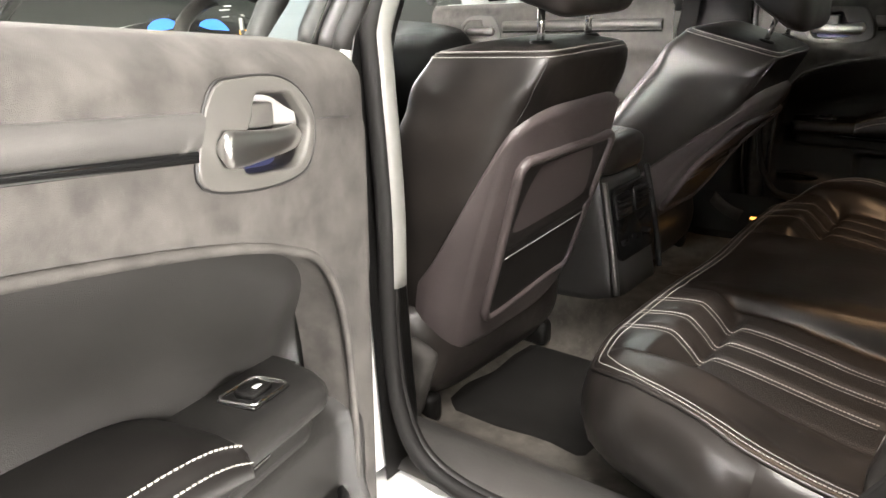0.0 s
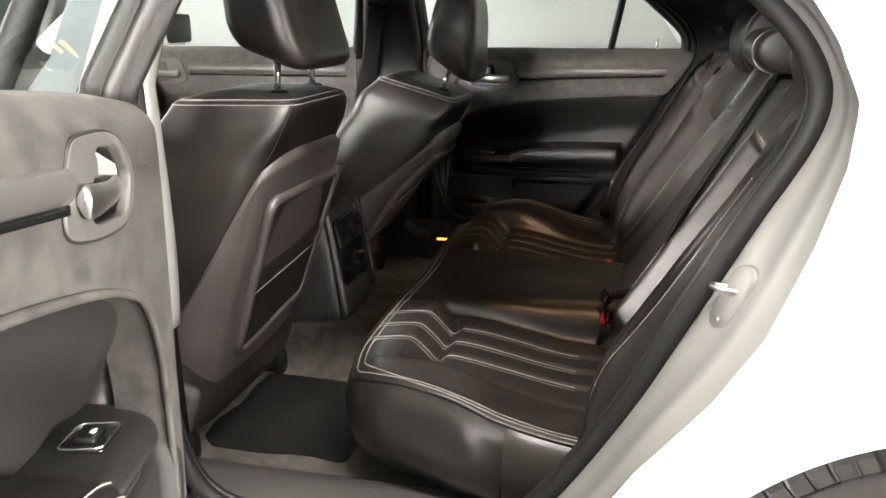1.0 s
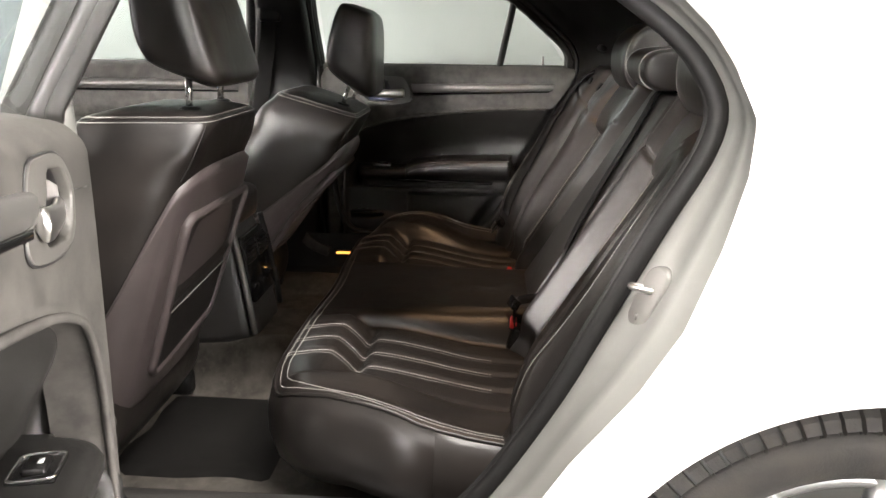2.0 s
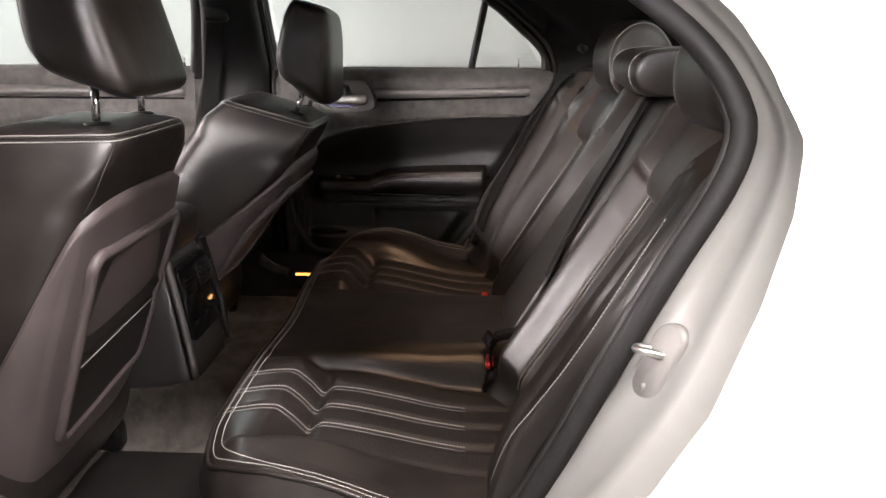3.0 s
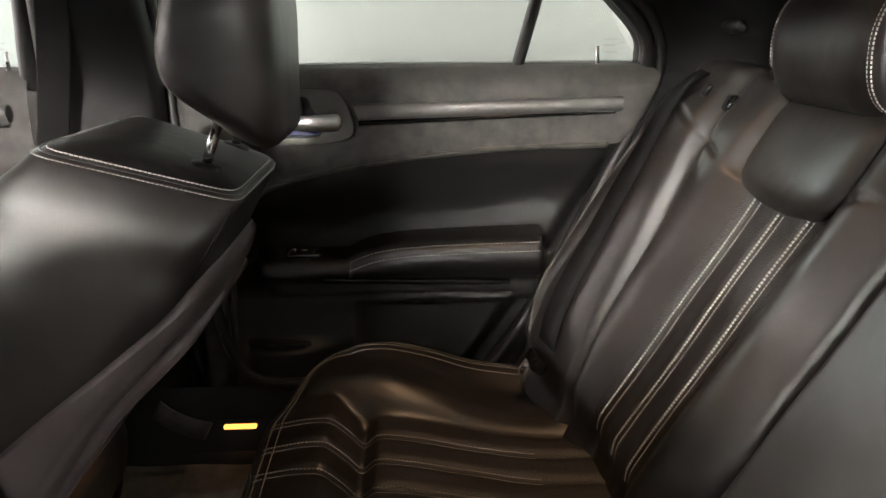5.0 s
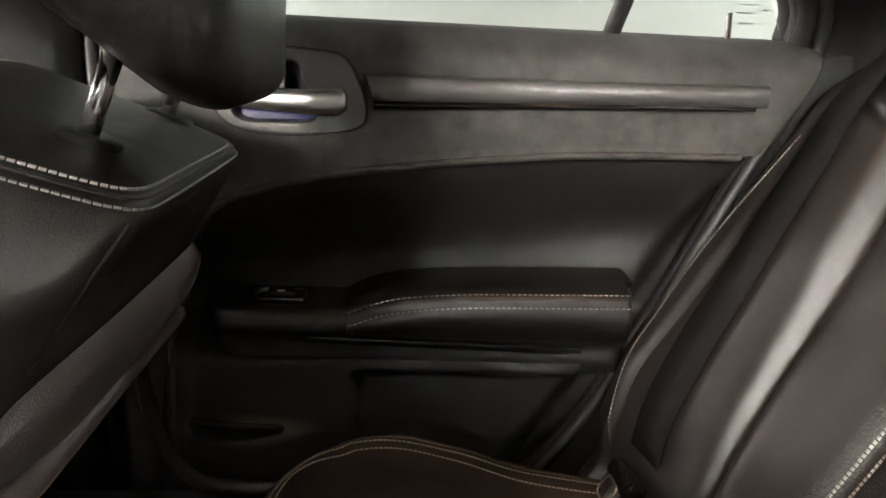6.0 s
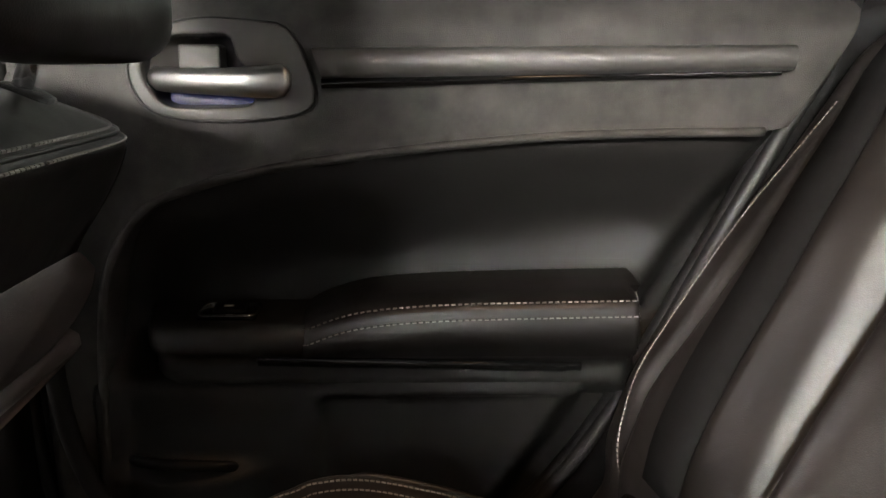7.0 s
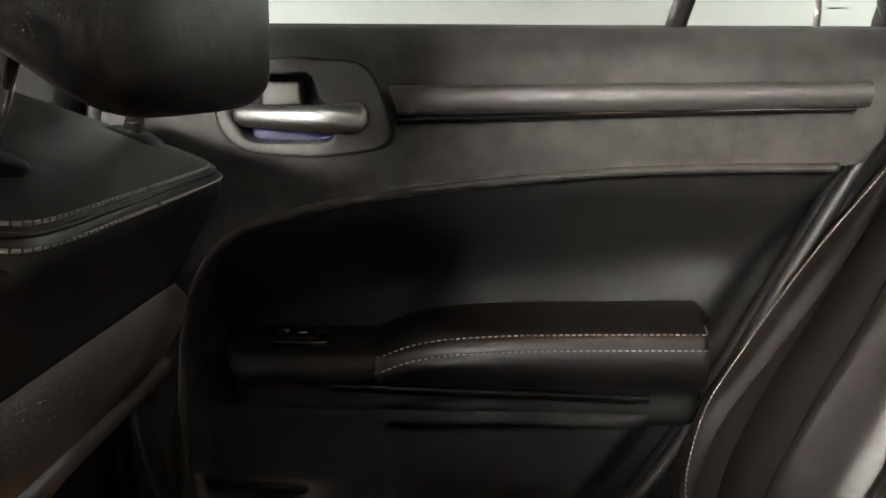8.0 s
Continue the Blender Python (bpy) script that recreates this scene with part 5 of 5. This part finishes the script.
    part("holder_lip", tube("holder_lip", spline([(-0.50, 0.762, 0.532), (-0.47, 0.738, 0.541), (-0.43, 0.728, 0.543), (-0.395, 0.738, 0.536), (-0.375, 0.762, 0.520)], 24), 0.006, 8), TRIM_LOW, door, "rounded bottle holder lip")
    # accent strip
    rows = []
    for t in np.linspace(0, 1, 60):
        x = -0.286 + 0.461 * t
        zt, zb = 0.967 + 0.008 * t, 0.9405 + 0.012 * t
        pr = [(0.754, zt + 0.001), (0.738, zt), (0.7335, zt - 0.003), (0.7320, (zt + zb) / 2), (0.7335, zb + 0.003), (0.738, zb - 0.001), (0.756, zb - 0.002)]
        rows.append([(x + (zt - z) * 0.35 * (1 if t < 0.05 else 0), y, z) for y, z in pr])
    part("accent_strip", sheet("accent_strip", rows), SILVER_TRIM, door, "satin grey perforated accent strip")
    rows = []
    for t in np.linspace(0, 1, 40):
        x = -0.2775 + 0.440 * t
        zb = 0.940 + 0.012 * t
        rows.append([(x, 0.746, zb), (x, 0.7365, zb - 0.001), (x, 0.7370, zb - 0.009 + 0.004 * t), (x, 0.756, zb - 0.011 + 0.004 * t)])
    part("gloss_strip", sheet("gloss_strip", rows), GLOSS, door, "gloss black strip")
    part("trim_joint", tube("trim_joint", [(-0.585, 0.768, 0.951), (-0.53, 0.7475, 0.950), (-0.470, 0.7475, 0.952)], 0.0016, 6), RUBBER, door)
    part("trim_joint", tube("trim_joint", [(-0.301, 0.7475, 0.957), (-0.285, 0.7475, 0.956)], 0.0016, 6), RUBBER, door)
    pocket_lever(door, -0.377, 0.944, 0.746)
    # armrest: a plate with a rounded front end, a thick rolled edge, a gloss strip and a stitched pad
    rows = []
    for t in np.r_[0, 0.006, 0.02, 0.04, np.linspace(0.07, 0.95, 44), 0.98, 1.0]:
        x = -0.476 + 0.540 * t
        k = math.sqrt(max(0.0, 1 - max(0.0, 1 - t / 0.075) ** 2)) * float(smooth01((1.0 - t) / 0.035))
        front = 0.800 - (0.800 - 0.735) * k
        pr = [(0.850, 0.696), (0.820, 0.694), (0.790, 0.692), (front + 0.022, 0.690), (front + 0.012, 0.688), (front + 0.004, 0.683), (front, 0.675), (front + 0.001, 0.664), (front + 0.006, 0.659 - 0.004 * t), (front + 0.016, 0.657 - 0.004 * t), (front + 0.024, 0.640 - 0.004 * t), (front + 0.020, 0.634 - 0.004 * t), (front + 0.028, 0.614), (0.785, 0.596), (0.835, 0.590)]
        rows.append([(x, max(y, front), z) for y, z in pr])
    part("armrest", sheet("armrest", rows), CARD, door, "black plastic armrest")
    rows = []
    for t in np.linspace(0, 1, 40):
        x = -0.353 + 0.341 * t
        z = 0.657 - 0.010 * t
        q = 0.0035 if t < 0.97 else 0.001
        rows.append([(x, 0.750, z), (x, 0.7465, z - 0.003), (x, 0.749, z - q - 0.008), (x, 0.760, z - q - 0.010)])
    part("gloss_strip", sheet("gloss_strip", rows), GLOSS, door, "gloss black strip")
    rows = []
    prof_z = curve1([0, 0.08, 0.2, 0.4, 0.7, 1.0], [0.676, 0.693, 0.706, 0.713, 0.716, 0.718])
    for t in np.linspace(0, 1, 60):
        x = -0.315 + 0.366 * t
        zt = float(prof_z(t))
        f = float(smooth01(t / 0.06))
        fy = 0.750 - 0.028 * f + 0.055 * float(smooth01((t - 0.965) / 0.035))
        pr = [(0.835, zt + 0.013), (0.805, zt + 0.013), (0.768, zt + 0.010), (fy + 0.011, zt + 0.003), (fy + 0.004, zt - 0.003), (fy + 0.0045, zt - 0.006), (fy + 0.001, zt - 0.010), (fy - 0.001, zt - 0.024), (fy + 0.005, 0.664), (0.755, 0.660)]
        rows.append([(x, y, max(z, 0.660)) for y, z in pr])
    part("armrest_pad", sheet("armrest_pad", rows), VINYL, door, "padded black leather armrest")
    R = np.array(rows)
    stitches("stitching", [(R[1:, 3] + [0, -0.001, 0.001], (0, -0.7, 0.7)), (R[1:, 6] + [0, -0.001, 0], (0, -1, 0.2))], STITCH, door, step=0.0066, length=0.0040, width=0.0016)
    window_switch(door, -0.387, 0.785, 0.6925)
    # window frame, glass and outer skin
    outer = [(-0.600, 1.02), (-0.603, 1.20), (-0.585, 1.325), (-0.48, 1.352), (-0.30, 1.342), (-0.12, 1.302), (0.03, 1.232), (0.142, 1.145), (0.200, 1.095), (0.226, 1.06), (0.230, 1.02)]
    O = spline(outer, 90)
    yl = lambda z: 0.805 - 0.55 * np.clip(z - 1.03, 0, 1)
    for nm, off, rad, mt in (("window_frame", 0.0, 0.013, RUBBER), ("frame_trim", -0.016, 0.012, CARD)):
        line = np.stack([O[:, 0], yl(O[:, 1]) + off, O[:, 1]], axis=1)
        part(nm, tube(nm, line, rad, 10), mt, door)
    fr = np.stack([O[:, 0] * 1.0, yl(O[:, 1]) + 0.026, O[:, 1] + 0.006], axis=1)
    part("frame_outer", tube("frame_outer", fr, 0.016, 8), RUBBER, door)
    div = [(0.004, yl(z) - 0.004, z) for z in np.linspace(1.02, 1.25, 12)]
    div = [(0.002 + 0.19 * (p[2] - 1.03), p[1], p[2]) for p in div]
    part("window_divider", tube("window_divider", div, 0.011, 8), RUBBER, door, "black window divider bar")
    cor = [(-0.57, yl(1.02) + 0.012, 1.02), (0.225, yl(1.02) + 0.012, 1.02), (0.12, yl(1.16) + 0.012, 1.16), (-0.12, yl(1.31) + 0.012, 1.31), (-0.45, yl(1.345) + 0.012, 1.345), (-0.57, yl(1.33) + 0.012, 1.33)]
    pane("window_glass", cor, 0.0035, door, "clear door glass")
    part("lock_pin", tube("lock_pin", [(0.142, 0.795, 1.025), (0.142, 0.797, 1.058)], 0.0035, 8), SATIN, door, "small door lock pin")
    for q, (dx, dz, w) in enumerate(((0.020, 0.040, 0.030), (0.018, 0.030, 0.022), (0.042, 0.034, 0.006), (0.020, 0.018, 0.020))):
        part("etching", rbox((w, 0.0004, 0.0018), (0.146 + dx, 0.8065, 1.03 + dz), 0), BARS, door, smooth=False)
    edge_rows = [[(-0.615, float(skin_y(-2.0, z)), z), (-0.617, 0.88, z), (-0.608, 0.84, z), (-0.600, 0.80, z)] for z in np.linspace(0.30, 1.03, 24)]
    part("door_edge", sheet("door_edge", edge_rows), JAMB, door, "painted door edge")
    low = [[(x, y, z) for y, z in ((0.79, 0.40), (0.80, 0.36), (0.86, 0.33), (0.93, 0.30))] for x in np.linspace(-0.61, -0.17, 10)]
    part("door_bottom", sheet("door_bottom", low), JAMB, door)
    part("pocket_blank", plate(rounded(0.036, 0.185, 0.015), lambda a, c, hh: (-0.562 + a, 0.762 + hh, 0.855 + c), (0.012, -0.012), 0.007), TRIM, door, "raised trim block by the hinge")
    return door


HINGE = (-0.650, 0.902, 0.70)
far_door = rear_door("closed rear car door with dark grey trim and leather armrest", HINGE)
near_door = copy_thing(far_door, Matrix.Translation((-0.642, -0.932, 0.694)) @ Matrix.Rotation(radians(-DOOR_OPEN), 4, "Z") @ Matrix.Rotation(radians(-DOOR_RISE), 4, "Y"))
near_door.scale = (1, -1, 1)
near_door["label"] = "wide open rear car door with dark grey trim"


def front_door(label):
    """Right-hand front door; panel with strip, armrest and glass."""
    rows = [[(x + 1.80, float(skin_y(-2.0, z)) - 0.902, z - 0.70) for x in np.linspace(-1.82, -0.628, 20)] for z in np.linspace(0.30, 1.03, 30)]
    door = part("front_door", sheet("front_door", rows), PAINT, car, label)
    door.location = (-1.80, 0.902, 0.70)
    rows = []
    for x in np.linspace(-1.78, -0.835, 40):
        pr = [(0.80, 0.42), (0.775, 0.50), (0.77, 0.60), (0.72, 0.66), (0.705, 0.69), (0.715, 0.705), (0.765, 0.715), (0.785, 0.75), (0.79, 0.84), (0.77, 0.865), (0.768, 0.95), (0.772, 0.99), (0.785, 1.02), (0.81, 1.03)]
        rows.append([(x, y, z) for y, z in spline(pr, 40)])
    part("door_card", sheet("door_card", rows), TRIM, door, "grey front door trim")
    rows = [[(x, y, z) for y, z in ((0.772, 0.972), (0.754, 0.968), (0.750, 0.955), (0.755, 0.942), (0.772, 0.938))] for x in np.linspace(-1.45, -0.865, 20)]
    part("accent_strip", sheet("accent_strip", rows), SILVER_TRIM, door, "satin grey accent strip")
    rows = [[(x, y, z) for y, z in ((0.757, 0.938), (0.754, 0.934), (0.772, 0.930))] for x in np.linspace(-1.45, -0.865, 4)]
    part("gloss_strip", sheet("gloss_strip", rows), GLOSS, door, "gloss black strip")
    rows = [[(x, y, z) for y, z in ((0.74, 0.722), (0.71, 0.722), (0.695, 0.712), (0.692, 0.695), (0.70, 0.68))] for x in np.linspace(-1.5, -0.86, 10)]
    part("armrest_pad", sheet("armrest_pad", rows), LEATHER, door, "padded leather armrest")
    stitches("stitching", [([(x, 0.695, 0.714) for x in np.linspace(-1.5, -0.86, 30)], (0, -1, 1)), ([(x, 0.691, 0.697) for x in np.linspace(-1.5, -0.86, 30)], (0, -1, 0))], STITCH, door, width=0.0015)
    pocket_lever(door, -1.56, 0.944, 0.766)
    part("lock_pin", tube("lock_pin", [(-0.868, 0.790, 1.025), (-0.868, 0.792, 1.056)], 0.0035, 8), SATIN, door, "small door lock pin")
    yl = lambda z: 0.805 - 0.55 * max(0, z - 1.03)
    fr = spline([(-0.835, yl(1.0), 1.0), (-0.785, yl(1.2), 1.2), (-0.775, yl(1.33), 1.33), (-0.85, yl(1.36), 1.36), (-1.2, yl(1.345), 1.345), (-1.42, yl(1.30), 1.30), (-1.62, yl(1.19), 1.19), (-1.80, yl(1.05), 1.05)], 60)
    part("window_frame", tube("window_frame", fr, 0.022, 10), RUBBER, door)
    cor = [(-0.82, yl(1.02) + 0.012, 1.02), (-1.80, yl(1.02) + 0.012, 1.02), (-1.62, yl(1.18) + 0.012, 1.18), (-1.42, yl(1.29) + 0.012, 1.29), (-1.2, yl(1.335) + 0.012, 1.335), (-0.78, yl(1.345) + 0.012, 1.345)]
    pane("window_glass", cor, 0.0035, door, "clear door glass")
    for dx, dz, w in ((0.018, 0.040, 0.026), (0.018, 0.030, 0.018)):
        part("etching", rbox((w, 0.0004, 0.0018), (-0.905 + dx + 0.0, 0.8065, 1.03 + dz), 0), BARS, door, smooth=False)
    part("door_mirror", ring_body("door_mirror", [(z, a, f, xr, xf, 0.99) for z, a, f, xr, xf in spline([(1.02, 0.06, 0.05, -1.66, -1.72), (1.03, 0.09, 0.07, -1.63, -1.76), (1.09, 0.105, 0.08, -1.62, -1.78), (1.14, 0.10, 0.07, -1.63, -1.76), (1.155, 0.06, 0.05, -1.66, -1.72)], 20)], 40, 4)[0], PAINT, door, "white door mirror")
    part("mirror_glass", plate(rounded(0.17, 0.105, 0.02), lambda a, c, hh: (-1.619 + hh, 0.99 + a, 1.088 + c), (0, 0.004)), GLOSS, door, "dark mirror glass")
    return door


front_far = front_door("closed front car door with grey trim")
front_near = copy_thing(front_far, Matrix.Translation((-1.80, -0.902, 0.70)))
front_near.scale = (1, -1, 1)
front_near["label"] = "closed driver's door seen from outside"

# ---- front passenger belt on the far pillar ----
b = thing("seat_belt", "black front seat belt on the centre pillar", "seat belt", (-0.70, 0.66, 1.16), "front seat belts")
webbing("webbing", [(-0.715, 0.640, 1.165), (-0.735, 0.672, 1.08), (-0.765, 0.700, 0.95), (-0.79, 0.712, 0.80), (-0.80, 0.715, 0.60)], [(1, 0.1, 0)] * 40, 0.050, b)
part("loop_guide", rbox((0.075, 0.03, 0.05), (-0.712, 0.640, 1.180), 0.014, 3, (0, 0, 0)), TRIM_LOW, b, "black belt loop")

# ---- dashboard and wheel ----
dash = thing("dashboard", "black dashboard with lit blue dials", "dashboard", (-1.8, 0, 0.7))
rows = [[(x, y, z) for x, z in spline([(-1.62, 0.55), (-1.58, 0.70), (-1.56, 0.85), (-1.60, 0.93), (-1.70, 0.965), (-1.95, 0.985), (-2.1, 0.98)], 24)] for y in np.linspace(-0.74, 0.74, 20)]
part("body", sheet("body", rows), TRIM_LOW, dash)
rows = [[(x, y, z - 0.35 * (y + 0.40) ** 2 * 1.6) for x, z in ((-1.60, 0.96), (-1.585, 1.02), (-1.60, 1.055), (-1.68, 1.05), (-1.78, 0.99))] for y in np.linspace(-0.60, -0.20, 14)]
part("hood", sheet("hood", rows), TRIM_LOW, dash, "black instrument hood")
for y in (-0.47, -0.33):
    part("dial", tube("dial", [(-1.598, y, 1.0), (-1.590, y, 1.0)], 0.055, 24), DIAL_BLUE, dash, "lit blue dial")
part("warning_light", tube("warning_light", [(-1.586, -0.245, 1.018), (-1.583, -0.245, 1.018)], 0.008, 12), AMBER, dash, "amber warning light")
sw = thing("steering_wheel", "black leather steering wheel", "steering wheel", (-1.36, -0.40, 0.95))
tiltm = Matrix.Translation((-1.36, -0.40, 0.93)) @ Matrix.Rotation(radians(68), 4, "Y")
part("rim", tube("rim", [tiltm @ Vector((0.185 * math.cos(a), 0.185 * math.sin(a), 0)) for a in np.linspace(0, 2 * math.pi, 60, endpoint=False)], 0.016, 12, closed=True), LEATHER, sw)
bm = rbox((0.16, 0.15, 0.06), (0, 0, -0.02), 0.03, 3)
bmesh.ops.transform(bm, matrix=tiltm, verts=bm.verts)
part("hub", bm, TRIM_LOW, sw)
for a in (90, 270, 180 + 180):
    d = Vector((math.cos(radians(a)), math.sin(radians(a)), 0))
    part("spoke", tube("spoke", [tiltm @ (d * 0.06 + Vector((0, 0, -0.015))), tiltm @ (d * 0.175)], 0.016, 8), TRIM_LOW, sw)
part("column", tube("column", [tiltm @ Vector((0, 0, -0.04)), tiltm @ Vector((0, 0, -0.22))], 0.05, 16), TRIM_LOW, sw)

# ---- lamps inside the car ----
for sg in (-1, 1):
    dome = thing("reading_lamp", "warm interior reading lamp in the headliner", "interior lamp", (DOME[0], sg * DOME[1], DOME[2] + 0.01), "reading lamps")
    part("lens", rbox((0.12, 0.07, 0.02), (DOME[0], sg * DOME[1], DOME[2] + 0.012), 0.008), AMBER, dome, "warm glowing lens")
    light = bpy.data.lights.new("dome_glow", "AREA")
    light.shape, light.size, light.size_y, light.energy, light.color = "RECTANGLE", 0.11, 0.06, DOME_POWER, (1.0, 0.62, 0.34)
    light.spread = math.radians(80)
    ob = new("dome_glow", light)
    ob.location = (DOME[0], sg * DOME[1], DOME[2] - 0.004)
foot = thing("footwell_light", "small amber courtesy lamp near the far sill", "interior lamp", FOOT)
part("lens", rbox((0.058, 0.012, 0.007), FOOT, 0.003), AMBER, foot, "amber glowing lens")
part("housing", rbox((0.07, 0.012, 0.016), (FOOT[0], FOOT[1] + 0.009, FOOT[2]), 0.004), TRIM_LOW, foot)
light = bpy.data.lights.new("foot_glow", "AREA")
light.shape, light.size, light.size_y, light.energy, light.color = "RECTANGLE", 0.07, 0.012, 0.012, (1.0, 0.50, 0.16)
ob = new("foot_glow", light)
ob.matrix_world = look((FOOT[0], FOOT[1] - 0.014, FOOT[2]), (FOOT[0] - 0.10, 0.35, FOOT[2] + 0.02))
bracket = thing("belt_anchor", "grey curved seat anchor beside the passenger seat", "bracket", (-0.61, 0.60, 0.45))
part("strap", ribbon("strap", spline([(-0.622, 0.60, 0.482), (-0.605, 0.605, 0.462), (-0.578, 0.612, 0.442), (-0.545, 0.618, 0.428)], 20), (0.45, 0, 0.9), 0.034, 0.004), TRIM, bracket)
